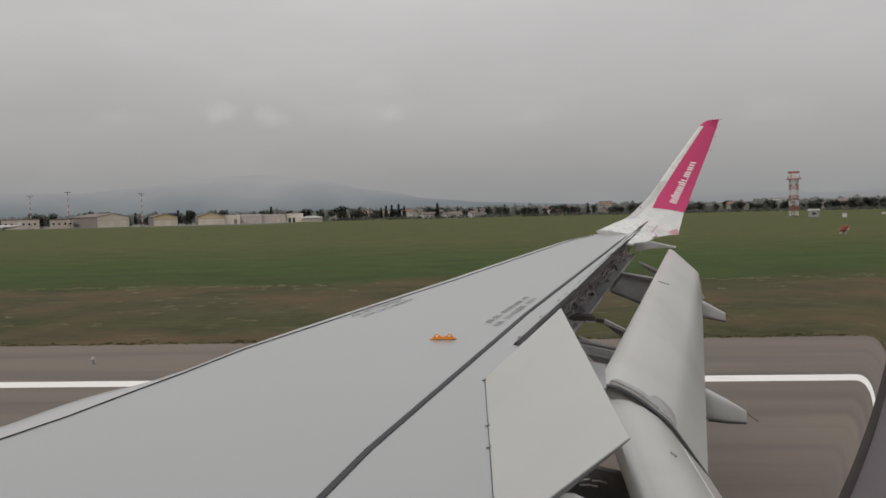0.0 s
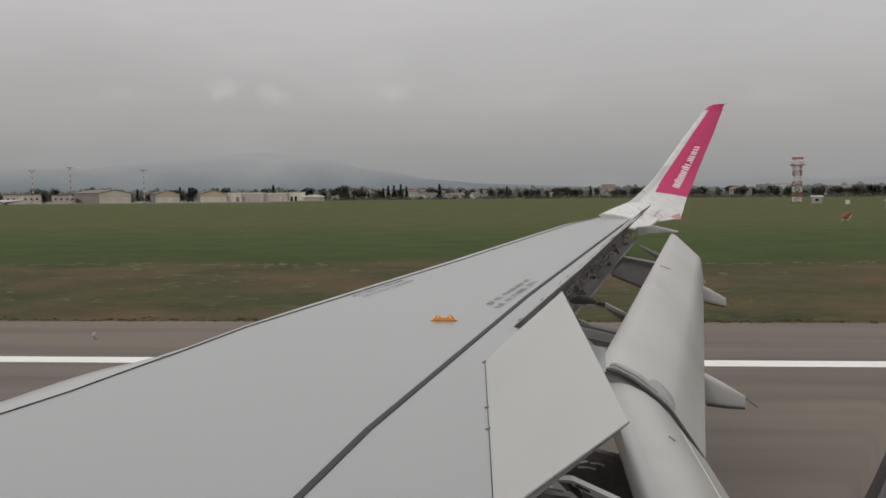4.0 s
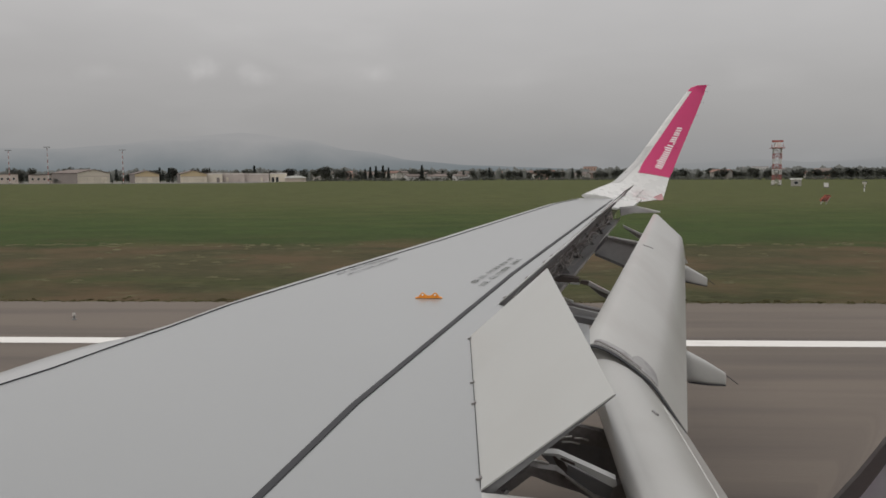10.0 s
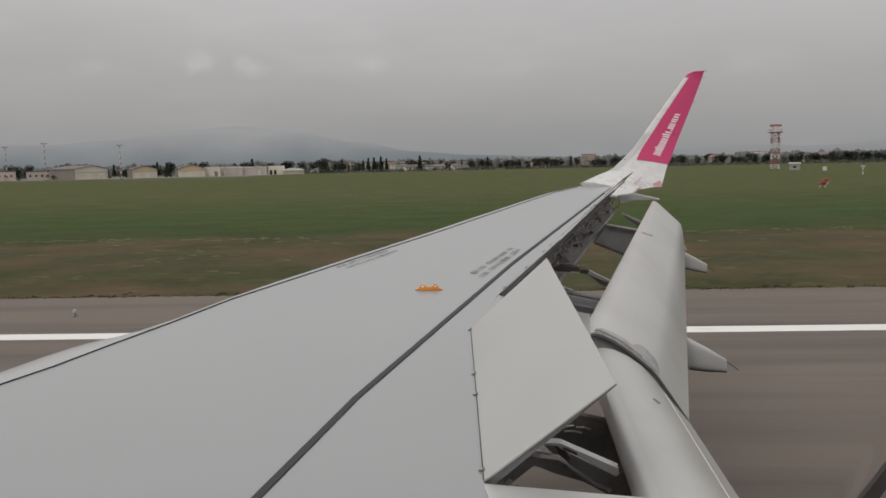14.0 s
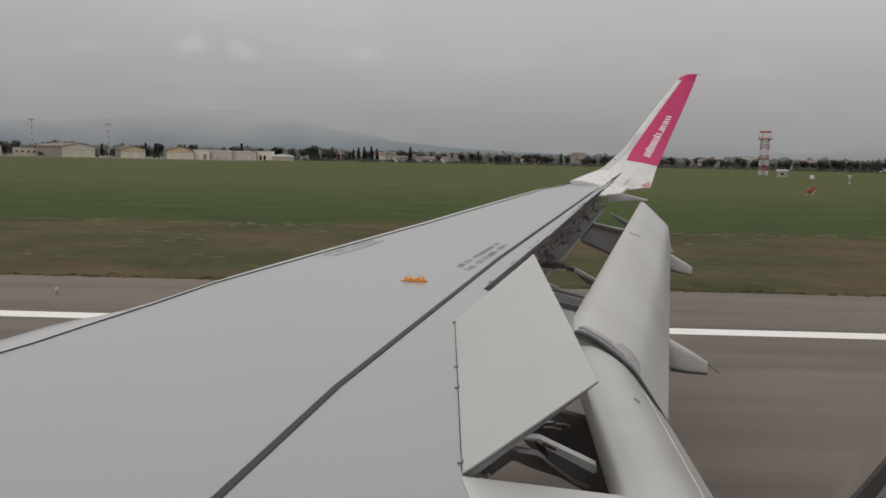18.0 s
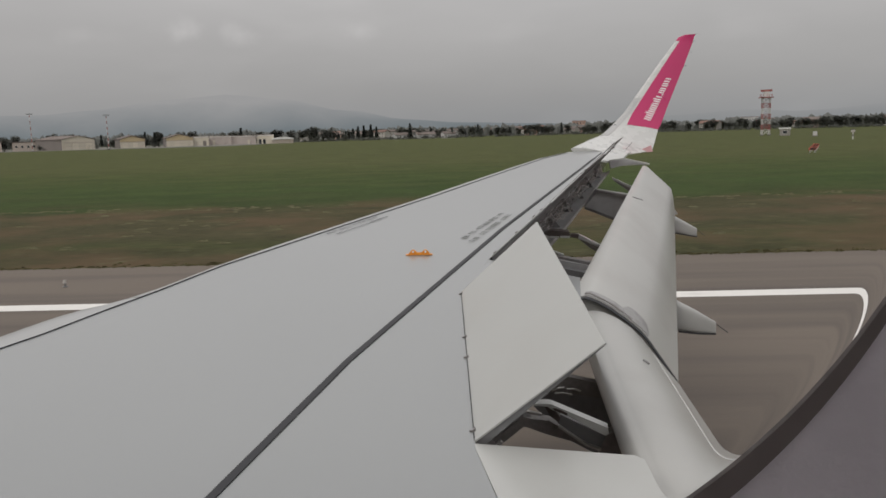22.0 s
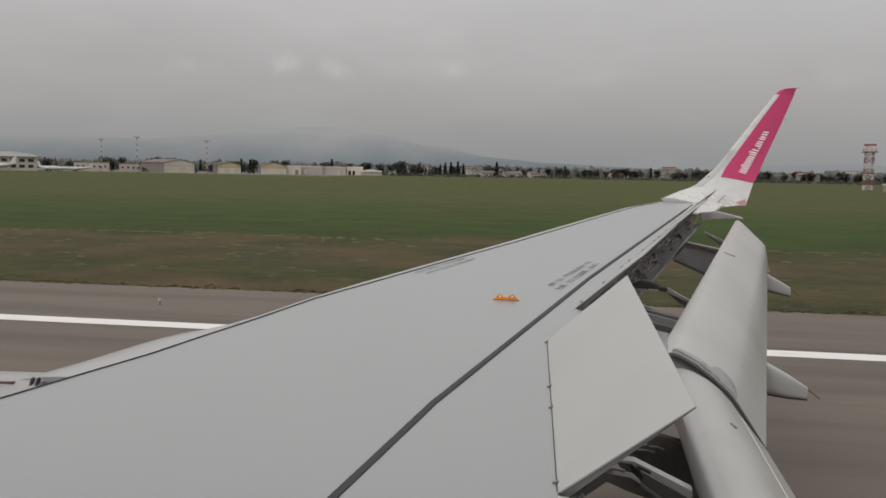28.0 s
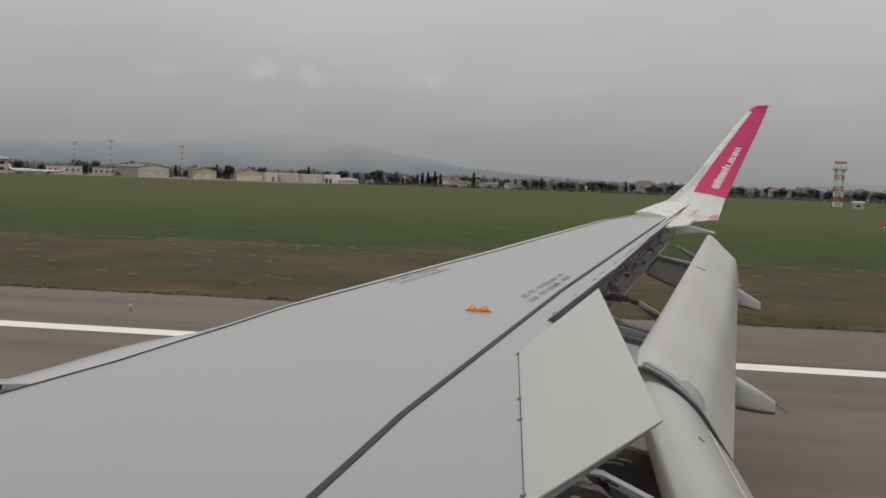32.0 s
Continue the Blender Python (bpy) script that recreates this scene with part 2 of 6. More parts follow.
STENCIL = material("black_stencil", (0.198, 0.204, 0.20), 0.3, 0.0, 0.1, 30.0, coat=0.6, gloss_var=0.01)
LETTER = material("white_lettering", (0.8, 0.79, 0.78), 0.4, 0.0, 0.03, 5.0)
GASKET = material("window_gasket", (0.21, 0.18, 0.172), 0.7, 0.0, 0.1, 20.0)
CABIN = material("cabin_lining", (0.83, 0.79, 0.83), 0.7, 0.0, 0.05, 10.0, bump=0.1, bump_scale=300)
TYRE = material("tyre_rubber", (0.025, 0.025, 0.026), 0.8, 0.0, 0.2, 8.0)
LINE_WHITE = material("runway_white_paint", (0.72, 0.70, 0.67), 0.7, 0.0, 0.08, 2.0, stretch=(0.2, 1, 1), dirt=(0.45, 0.42, 0.40), dirt_scale=3.0, dirt_at=(0.6, 0.9))
CONCRETE = material("apron_concrete", (0.17, 0.163, 0.15), 0.9, 0.0, 0.1, 0.05, bump=0.2, spec=0.1)
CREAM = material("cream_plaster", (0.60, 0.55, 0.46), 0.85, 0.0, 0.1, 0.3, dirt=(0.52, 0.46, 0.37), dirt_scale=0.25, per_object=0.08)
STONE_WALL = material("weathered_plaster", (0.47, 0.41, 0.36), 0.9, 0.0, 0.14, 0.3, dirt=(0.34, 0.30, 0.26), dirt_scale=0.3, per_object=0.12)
OCHRE = material("ochre_sheet", (0.50, 0.405, 0.255), 0.8, 0.0, 0.1, 0.5)
DARK_WALL = material("dark_side_wall", (0.20, 0.178, 0.165), 0.9, 0.0, 0.15, 0.4)
ROOF_BROWN = material("brown_roof_tiles", (0.145, 0.118, 0.105), 0.9, 0.0, 0.2, 0.6, per_object=0.2)
ROOF_RED = material("red_roof_tiles", (0.21, 0.125, 0.10), 0.9, 0.0, 0.2, 0.6, per_object=0.2)
ROOF_WHITE = material("white_roof_sheet", (0.7, 0.7, 0.69), 0.6, 0.0, 0.06, 0.4)
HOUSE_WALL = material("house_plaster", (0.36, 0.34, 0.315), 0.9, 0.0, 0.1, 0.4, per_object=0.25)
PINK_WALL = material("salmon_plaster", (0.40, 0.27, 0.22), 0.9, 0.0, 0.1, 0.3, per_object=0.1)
GLASS_DARK = material("window_glass", (0.03, 0.035, 0.04), 0.15, 0.0, 0.1, 2.0)
RED_PAINT = material("aviation_red", (0.27, 0.085, 0.075), 0.6, 0.0, 0.1, 3.0)
MAST_WHITE = material("aviation_white", (0.52, 0.51, 0.50), 0.6, 0.0, 0.06, 3.0)
GALV = material("galvanised_steel", (0.25, 0.25, 0.25), 0.5, 0.6, 0.15, 3.0)
TEAL = material("teal_tail_paint", (0.04, 0.30, 0.32), 0.4, 0.0, 0.05, 1.0)
BARK = material("bark", (0.07, 0.05, 0.035), 0.95, 0.0, 0.3, 2.0)
LEAF = material("broad_leaves", (0.120, 0.124, 0.108), 0.6, 0.0, 0.3, 0.35, per_object=0.3)
LEAF_DARK = material("conifer_needles", (0.095, 0.105, 0.094), 0.85, 0.0, 0.4, 0.4, per_object=0.25)
WOODS = material("far_woods", (0.116, 0.12, 0.112), 0.8, 0.0, 0.25, 0.06)


def let_light_through(m, share):
    """Thin leaves: part of the light passes to the far side."""
    n, l = m.node_tree.nodes, m.node_tree.links
    b = n["Principled BSDF"]
    thin, mix = n.new("ShaderNodeBsdfTranslucent"), n.new("ShaderNodeMixShader")
    l.new(b.inputs["Base Color"].links[0].from_socket, thin.inputs["Color"])
    mix.inputs[0].default_value = share
    l.new(b.outputs[0], mix.inputs[1])
    l.new(thin.outputs[0], mix.inputs[2])
    l.new(mix.outputs[0], n["Material Output"].inputs[0])


def glass_material(name, ior):
    """Clear window acrylic."""
    m = bpy.data.materials.new(name)
    m.use_nodes = True
    n, l = m.node_tree.nodes, m.node_tree.links
    n.remove(n["Principled BSDF"])
    bend = n.new("ShaderNodeBsdfRefraction")
    bend.inputs["Color"].default_value = (1.0, 1.0, 1.0, 1)
    bend.inputs["Roughness"].default_value, bend.inputs["IOR"].default_value = 0.0, ior
    l.new(bend.outputs[0], n["Material Output"].inputs[0])
    return m


for leafy in (LEAF, LEAF_DARK):
    let_light_through(leafy, 0.75)
PANE = glass_material("window_acrylic", 1.49)
PANE_BEND = 1700.0


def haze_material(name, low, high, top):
    """Distant land: haze and cloud painted in as a glow that pales upwards."""
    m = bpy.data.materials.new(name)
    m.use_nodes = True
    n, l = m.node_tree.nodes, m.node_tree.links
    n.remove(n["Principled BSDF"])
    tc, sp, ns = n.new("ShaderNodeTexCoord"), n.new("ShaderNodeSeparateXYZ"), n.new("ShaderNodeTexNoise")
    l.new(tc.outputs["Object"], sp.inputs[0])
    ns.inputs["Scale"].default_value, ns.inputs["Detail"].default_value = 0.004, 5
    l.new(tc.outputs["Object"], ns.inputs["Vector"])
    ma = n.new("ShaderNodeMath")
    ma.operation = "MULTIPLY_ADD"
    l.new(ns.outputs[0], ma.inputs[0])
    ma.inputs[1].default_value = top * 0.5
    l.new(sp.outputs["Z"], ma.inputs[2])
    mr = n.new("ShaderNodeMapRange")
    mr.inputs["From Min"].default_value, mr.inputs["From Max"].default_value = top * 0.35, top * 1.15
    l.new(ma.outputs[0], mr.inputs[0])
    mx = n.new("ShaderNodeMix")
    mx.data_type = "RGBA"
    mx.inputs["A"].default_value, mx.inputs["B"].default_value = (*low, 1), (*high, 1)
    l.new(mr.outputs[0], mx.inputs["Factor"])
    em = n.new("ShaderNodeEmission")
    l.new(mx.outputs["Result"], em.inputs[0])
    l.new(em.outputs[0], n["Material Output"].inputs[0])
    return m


# hill colours glow and carry the haze themselves
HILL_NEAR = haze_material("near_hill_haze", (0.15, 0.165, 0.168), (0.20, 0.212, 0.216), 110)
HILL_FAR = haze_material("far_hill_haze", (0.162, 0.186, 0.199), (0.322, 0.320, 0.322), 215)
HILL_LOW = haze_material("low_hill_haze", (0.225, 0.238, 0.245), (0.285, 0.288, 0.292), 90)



def grass_material():
    """Mown airfield grass: worn brownish verge by the runway, greener farther out, streaks along the runway."""
    m = bpy.data.materials.new("airfield_grass")
    m.use_nodes = True
    n, l = m.node_tree.nodes, m.node_tree.links
    b = n["Principled BSDF"]
    b.inputs["Roughness"].default_value, b.inputs["Specular IOR Level"].default_value = 0.95, 0.1
    tc = n.new("ShaderNodeTexCoord")

    def noise_at(sx, sy, detail=5.0):
        mp, tx = n.new("ShaderNodeMapping"), n.new("ShaderNodeTexNoise")
        mp.inputs["Scale"].default_value = (sx, sy, 1)
        tx.inputs["Scale"].default_value, tx.inputs["Detail"].default_value = 1.0, detail
        l.new(tc.outputs["Object"], mp.inputs[0])
        l.new(mp.outputs[0], tx.inputs["Vector"])
        return tx.outputs[0]

    def ramp(value, stops):
        r = n.new("ShaderNodeValToRGB")
        els = r.color_ramp.elements
        els[0].position, els[0].color = stops[0][0], (*stops[0][1], 1)
        els[1].position, els[1].color = stops[-1][0], (*stops[-1][1], 1)
        for p, c in stops[1:-1]:
            els.new(p).color = (*c, 1)
        l.new(value, r.inputs[0])
        return r.outputs[0]

    def maths(kind, a, c):
        x = n.new("ShaderNodeMath")
        x.operation = kind
        for i, v in enumerate((a, c)):
            if isinstance(v, (int, float)):
                x.inputs[i].default_value = v
            else:
                l.new(v, x.inputs[i])
        return x.outputs[0]

    xyz = n.new("ShaderNodeSeparateXYZ")
    l.new(tc.outputs["Object"], xyz.inputs[0])
    wob = maths("MULTIPLY", maths("SUBTRACT", noise_at(0.03, 0.10), 0.5), 14.0)
    far = n.new("ShaderNodeMapRange")
    far.inputs["From Min"].default_value, far.inputs["From Max"].default_value = 28.0, 128.0
    l.new(maths("ADD", xyz.outputs["Y"], wob), far.inputs[0])
    base = ramp(far.outputs[0], [(0.0, (0.056, 0.051, 0.026)), (0.05, (0.050, 0.054, 0.022)), (0.10, (0.062, 0.056, 0.029)), (0.210, (0.058, 0.054, 0.026)), (0.245, (0.040, 0.056, 0.017)), (0.38, (0.041, 0.063, 0.017)), (0.7, (0.055, 0.070, 0.021)), (1.0, (0.071, 0.079, 0.028))])
    streak = n.new("ShaderNodeMapRange")
    streak.inputs["From Min"].default_value, streak.inputs["From Max"].default_value = 0.3, 0.7
    streak.inputs["To Min"].default_value, streak.inputs["To Max"].default_value = 0.82, 1.18
    l.new(noise_at(0.16, 0.26, 8.0), streak.inputs[0])
    fine = n.new("ShaderNodeMapRange")
    fine.inputs["From Min"].default_value, fine.inputs["From Max"].default_value = 0.25, 0.75
    fine.inputs["To Min"].default_value, fine.inputs["To Max"].default_value = 0.72, 1.28
    l.new(noise_at(1.1, 2.6, 8.0), fine.inputs[0])
    lit = n.new("ShaderNodeVectorMath")
    lit.operation = "SCALE"
    l.new(base, lit.inputs[0])
    l.new(maths("MULTIPLY", streak.outputs[0], fine.outputs[0]), lit.inputs["Scale"])
    patch = n.new("ShaderNodeMapRange")
    patch.inputs["From Min"].default_value, patch.inputs["From Max"].default_value = 0.47, 0.60
    patch.inputs["To Max"].default_value = 0.72
    l.new(noise_at(0.11, 0.13, 7.0), patch.inputs[0])
    mix = n.new("ShaderNodeMix")
    mix.data_type = "RGBA"
    near = n.new("ShaderNodeMapRange")
    near.inputs["From Min"].default_value, near.inputs["From Max"].default_value = 48.0, 57.0
    near.inputs["To Min"].default_value, near.inputs["To Max"].default_value = 1.0, 0.12
    l.new(maths("ADD", xyz.outputs["Y"], wob), near.inputs[0])
    l.new(maths("MULTIPLY", patch.outputs[0], near.outputs[0]), mix.inputs["Factor"])
    l.new(lit.outputs[0], mix.inputs["A"])
    mix.inputs["B"].default_value = (0.104, 0.070, 0.041, 1)
    # pale dry tufts, mostly by the runway
    dry = n.new("ShaderNodeMapRange")
    dry.inputs["From Min"].default_value, dry.inputs["From Max"].default_value = 0.60, 0.72
    dry.inputs["To Max"].default_value = 0.6
    l.new(noise_at(0.55, 0.9, 4.0), dry.inputs[0])
    mix2 = n.new("ShaderNodeMix")
    mix2.data_type = "RGBA"
    l.new(maths("MULTIPLY", dry.outputs[0], near.outputs[0]), mix2.inputs["Factor"])
    l.new(mix.outputs["Result"], mix2.inputs["A"])
    mix2.inputs["B"].default_value = (0.115, 0.112, 0.062, 1)
    l.new(mix2.outputs["Result"], b.inputs["Base Color"])
    bp = n.new("ShaderNodeBump")
    bp.inputs["Strength"].default_value, bp.inputs["Distance"].default_value = 0.5, 0.12
    l.new(noise_at(3.0, 6.0, 6.0), bp.inputs["Height"])
    l.new(bp.outputs[0], b.inputs["Normal"])
    return m


def asphalt_material():
    """Old runway asphalt: brownish grey, with rubber and wear drawn out along the runway."""
    m = material("runway_asphalt", (0.147, 0.122, 0.102), 0.85, 0.0, 0.10, 1.0, stretch=(0.06, 0.8, 1.0), bump=0.25, bump_scale=40.0, dirt=(0.088, 0.074, 0.066), dirt_scale=0.9, dirt_at=(0.42, 0.8), spec=0.3)
    return m


GRASS, ASPHALT = grass_material(), asphalt_material()


# ---- mesh tools ----
class Mesh:
    def __init__(self):
        self.v, self.f = [], []

    def quad_grid(self, rows, close_u=False, close_v=False):
        """A sheet over rows of points; close_u joins each row's ends, close_v the last row to the first."""
        k, n0 = len(rows[0]), len(self.v)
        for r in rows:
            self.v.extend(tuple(p) for p in r)
        for i in range(len(rows) - (0 if close_v else 1)):
            for j in range(k - (0 if close_u else 1)):
                a, b2 = n0 + i * k, n0 + ((i + 1) % len(rows)) * k
                self.f.append((a + j, a + (j + 1) % k, b2 + (j + 1) % k, b2 + j))
        return self

    def loft(self, rings, caps=True):
        n0, k = len(self.v), len(rings[0])
        self.quad_grid(rings, close_u=True)
        if caps:
            self.f.append(tuple(n0 + k - 1 - j for j in range(k)))
            self.f.append(tuple(n0 + (len(rings) - 1) * k + j for j in range(k)))
        return self

    def box(self, lo, hi):
        (a, b2, c), (d, e, g) = lo, hi
        return self.loft([[(a, b2, c), (d, b2, c), (d, e, c), (a, e, c)], [(a, b2, g), (d, b2, g), (d, e, g), (a, e, g)]])

    def plate(self, pts, thick):
        """A plate below the given outline of points."""
        return self.loft([[(x, y, z - thick) for x, y, z in pts], [tuple(p) for p in pts]])

    def tube(self, pts, r, sides=6, r2=None):
        """A round rod along points."""
        pts = [Vector(p) for p in pts]
        rings = []
        for i, p in enumerate(pts):
            d = (pts[min(i + 1, len(pts) - 1)] - pts[max(i - 1, 0)]).normalized()
            s = d.cross(Vector((0, 0, 1)) if abs(d.z) < 0.9 else Vector((1, 0, 0))).normalized()
            u = s.cross(d)
            rad = r if r2 is None else r + (r2 - r) * i / (len(pts) - 1)
            rings.append([p + s * rad * math.cos(2 * math.pi * j / sides) + u * rad * math.sin(2 * math.pi * j / sides) for j in range(sides)])
        return self.loft(rings)

    def done(self, name, mat, smooth=False):
        me = bpy.data.meshes.new(name)
        me.from_pydata([tuple(p) for p in self.v], [], self.f)
        me.materials.append(mat)
        bm = bmesh.new()
        bm.from_mesh(me)
        bmesh.ops.recalc_face_normals(bm, faces=bm.faces)
        bm.to_mesh(me)
        bm.free()
        if smooth:
            for p in me.polygons:
                p.use_smooth = True
            me.set_sharp_from_angle(angle=radians(38))
        return me


def part(name, mesh, mat, parent, label="", smooth=False):
    ob = new(name, mesh if isinstance(mesh, bpy.types.Mesh) else mesh.done(name, mat, smooth))
    ob.parent = parent
    if label:
        tagged(ob, label)
    return ob


def thing(name, place, label, category, group="", turn=0.0):
    ob = new(name)
    ob.empty_display_size = 0.3
    ob.matrix_basis = pose(*place, 0, 0, turn)
    return tagged(ob, label, category, group)


def single(name, mesh, mat, label, category="", group="", kind="", smooth=False):
    return tagged(new(name, mesh.done(name, mat, smooth)), label, category, group, kind)
# ---- ground, runway, hills ----
ground = Mesh()
edges = [-4800, -2400, -1200, -600, -300, -120, -40, 0, 40, 120, 300, 600, 1200, 2400, 4800]
ground.quad_grid([[(x, y, -0.03) for x in edges] for y in edges])
single("ground", ground, GRASS, "flat mown airfield grass with worn brown patches", "grass", kind="structure")
runway = Mesh().box((-2200, -24, -0.4), (2200, 27.85, 0.0))
single("runway", runway, ASPHALT, "brownish grey asphalt runway with dark rubber streaks", "runway", kind="structure")


def painted(x0, x1, y0, y1):
    me = Mesh().box((x0, y0, 0.001), (x1, y1, 0.005))
    return single("runway_marking", me, LINE_WHITE, "worn white painted line on the runway asphalt", "runway marking", kind="structure")


painted(-1500, 1500, 20.75, 21.48)
for k in range(3):
    painted(-62 - 6 * k, -40 - 6 * k, 15.6 - 3.2 * k, 17.4 - 3.2 * k)

apron = Mesh().box((-1900, 505, -0.3), (-150, 760, 0.02))
single("apron", apron, CONCRETE, "pale grey concrete apron beyond the grass", "apron", kind="structure")


def ridge(name, dist, az0, az1, heights, depth, mat, label, seed):
    """A hill range: bearings in degrees aft of abeam, with heights spread evenly between them."""
    me, n = Mesh(), 72
    rows = []
    for back, lift in ((0, 0.0), (0.25, 0.55), (0.5, 0.85), (0.75, 1.0), (1.0, 0.6)):
        row = []
        for i in range(n + 1):
            u = i / n
            az = radians(az0 + (az1 - az0) * u)
            k = u * (len(heights) - 1)
            j = min(int(k), len(heights) - 2)
            s = k - j
            s = s * s * (3 - 2 * s)
            h = heights[j] * (1 - s) + heights[j + 1] * s
            h *= 1 + 0.10 * noise.noise((u * 9, seed, 0)) + 0.035 * noise.noise((u * 40, seed, back * 3))
            d = dist + depth * back
            row.append((d * math.sin(az), d * math.cos(az), -1 + h * lift))
        rows.append(row)
    me.quad_grid(rows)
    return single(name, me, mat, label, "hill", kind="structure", smooth=True)


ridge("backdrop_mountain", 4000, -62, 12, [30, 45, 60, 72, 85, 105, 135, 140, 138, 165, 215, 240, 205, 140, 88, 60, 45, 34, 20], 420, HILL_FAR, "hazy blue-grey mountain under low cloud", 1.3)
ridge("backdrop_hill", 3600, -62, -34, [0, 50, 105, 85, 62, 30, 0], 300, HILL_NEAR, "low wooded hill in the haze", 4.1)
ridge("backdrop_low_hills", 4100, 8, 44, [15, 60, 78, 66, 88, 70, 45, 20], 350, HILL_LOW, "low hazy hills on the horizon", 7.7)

# tufts of long grass along the runway's edge
rnd = random.Random(4)
tuft = Mesh()
for i in range(3200):
    x = rnd.uniform(-70, 60)
    y = 27.7 + abs(rnd.gauss(0, 1.0)) * 0.35
    h = rnd.uniform(-0.01, 0.035)
    w, a = rnd.uniform(0.06, 0.22), rnd.uniform(-0.6, 0.6)
    lean = rnd.uniform(-0.08, 0.08)
    dx, dy = w * math.cos(a), w * math.sin(a)
    k = len(tuft.v)
    tuft.v += [(x - dx, y - dy, -0.03), (x + dx, y + dy, -0.03), (x + dx * 0.5 + lean, y + dy * 0.5, h * 0.8), (x - dx * 0.3 + lean, y - dy * 0.3, h)]
    tuft.f.append((k, k + 1, k + 2, k + 3))
VERGE = material("long_verge_grass", (0.105, 0.096, 0.050), 0.95, 0.0, 0.35, 0.5, spec=0.1)
bleached = Mesh()
for i in range(420):
    x = rnd.uniform(-75, 60)
    y = 51.0 + rnd.gauss(0, 0.5) if i % 2 else rnd.uniform(33, 50)
    y += 3.0 * noise.noise((x * 0.06, 2.0, 0))
    for _ in range(5):
        bx, by, w, h = x + rnd.uniform(-0.2, 0.2), y + rnd.uniform(-0.15, 0.15), rnd.uniform(0.08, 0.24), rnd.uniform(0.0, 0.05)
        k = len(bleached.v)
        bleached.v += [(bx - w, by, -0.03), (bx + w, by + rnd.uniform(-0.04, 0.04), -0.03), (bx + rnd.uniform(-0.08, 0.08), by + 0.03, h)]
        bleached.f.append((k, k + 1, k + 2))
DRY = material("bleached_grass", (0.135, 0.128, 0.078), 0.95, 0.0, 0.35, 0.5, spec=0.1)
single("dry_tufts", bleached, DRY, "bleached dry tufts scattered over the rough grass", "grass", kind="stuff")
single("verge_grass", tuft, VERGE, "long dry grass along the edge of the runway", "grass", kind="stuff")

# ---- the airliner: one thing, standing on its wheels ----
def wz(y):
    """Height of the wing's upper surface at y metres outboard."""
    return 3.0695 + 0.0787 * y


def on_wing(x, y, lift=0.0):
    return (x, y, wz(y) + lift)


def along(table, y):
    """Straight lines between (y, x) pairs."""
    for (y0, x0), (y1, x1) in zip(table, table[1:]):
        if y <= y1:
            break
    return x0 + (x1 - x0) * (y - y0) / (y1 - y0)


SLAT_LINE = [(-0.4, -4.1), (2.0, -3.45), (3.45, -2.895), (4.02, -2.64), (4.4, -2.465), (4.8, -2.325), (5.3, -2.135), (5.98, -1.908), (6.9, -1.485), (7.63, -1.15), (9.22, -0.405), (11.76, 0.715), (13.0, 1.27), (14.0, 1.92)]
SPAR_LINE = [(-0.4, -1.55), (2.52, -0.906), (3.86, -0.614), (5.52, -0.15), (7.18, 0.315), (11.26, 1.575), (13.6, 2.29)]
HINGE_LINE = [(-0.4, 0.03), (2.96, 0.02), (5.1, -0.04), (6.01, 0.16), (12.91, 2.17), (14.0, 2.45)]

airliner = thing("airliner", (0, 0, 0), "white and grey airliner on the runway with its spoilers raised", "aeroplane")
airliner.matrix_basis = LEAN

stations = [-0.4, 1.0, 2.0, 2.96, 3.5, 4.02, 4.6, 5.1, 5.5, 6.01, 6.8, 7.6, 8.4, 9.22, 10.5, 11.76, 12.9, 13.4, 14.0]
rings = []
for y in stations:
    a, b, th = along(SLAT_LINE, y), along(HINGE_LINE, y), max(0.14, 0.56 - 0.032 * y)
    ring = [(a, 0.0), (a + 0.12 * (b - a), 0.0), (a + 0.3 * (b - a), 0.004), (a + 0.55 * (b - a), 0.004), (a + 0.8 * (b - a), 0.0), (b, 0.0), (b - 0.01, -0.24), (a + 0.6 * (b - a), -th), (a + 0.25 * (b - a), -th), (a + 0.02, -0.55 * th)]
    rings.append([on_wing(x, y, dz) for x, dz in ring])
part("wing_box", Mesh().loft(rings), WING_GREY, airliner, "light grey painted upper wing skin", smooth=True)


def strip(table, y0, y1, width, lift, n=40, shift=0.0):
    """A flat band on the wing that follows a line."""
    me, rows = Mesh(), []
    ys = sorted({y0 + (y1 - y0) * i / n for i in range(n + 1)} | {y for y, _ in table if y0 < y < y1})
    lo = [on_wing(along(table, y) + shift - width / 2, y, lift) for y in ys]
    hi = [on_wing(along(table, y) + shift + width / 2, y, lift) for y in ys]
    me.quad_grid([[(x, y, z - lift - 0.002) for x, y, z in lo], lo, hi, [(x, y, z - lift - 0.002) for x, y, z in hi]])
    return me


part("spar_seal", strip(SPAR_LINE, -0.3, 12.75, 0.037, 0.0065), SEAL, airliner, "dark grey sealant band across the wing")
part("panel_gap", strip(SPAR_LINE, 12.76, 13.5, 0.014, 0.0065), SEAL, airliner, "thin dark panel gap")
part("slat_seal", strip(SLAT_LINE, -0.3, 13.7, 0.007, 0.0065, shift=0.0035), SEAL, airliner, "thin dark slat gap")

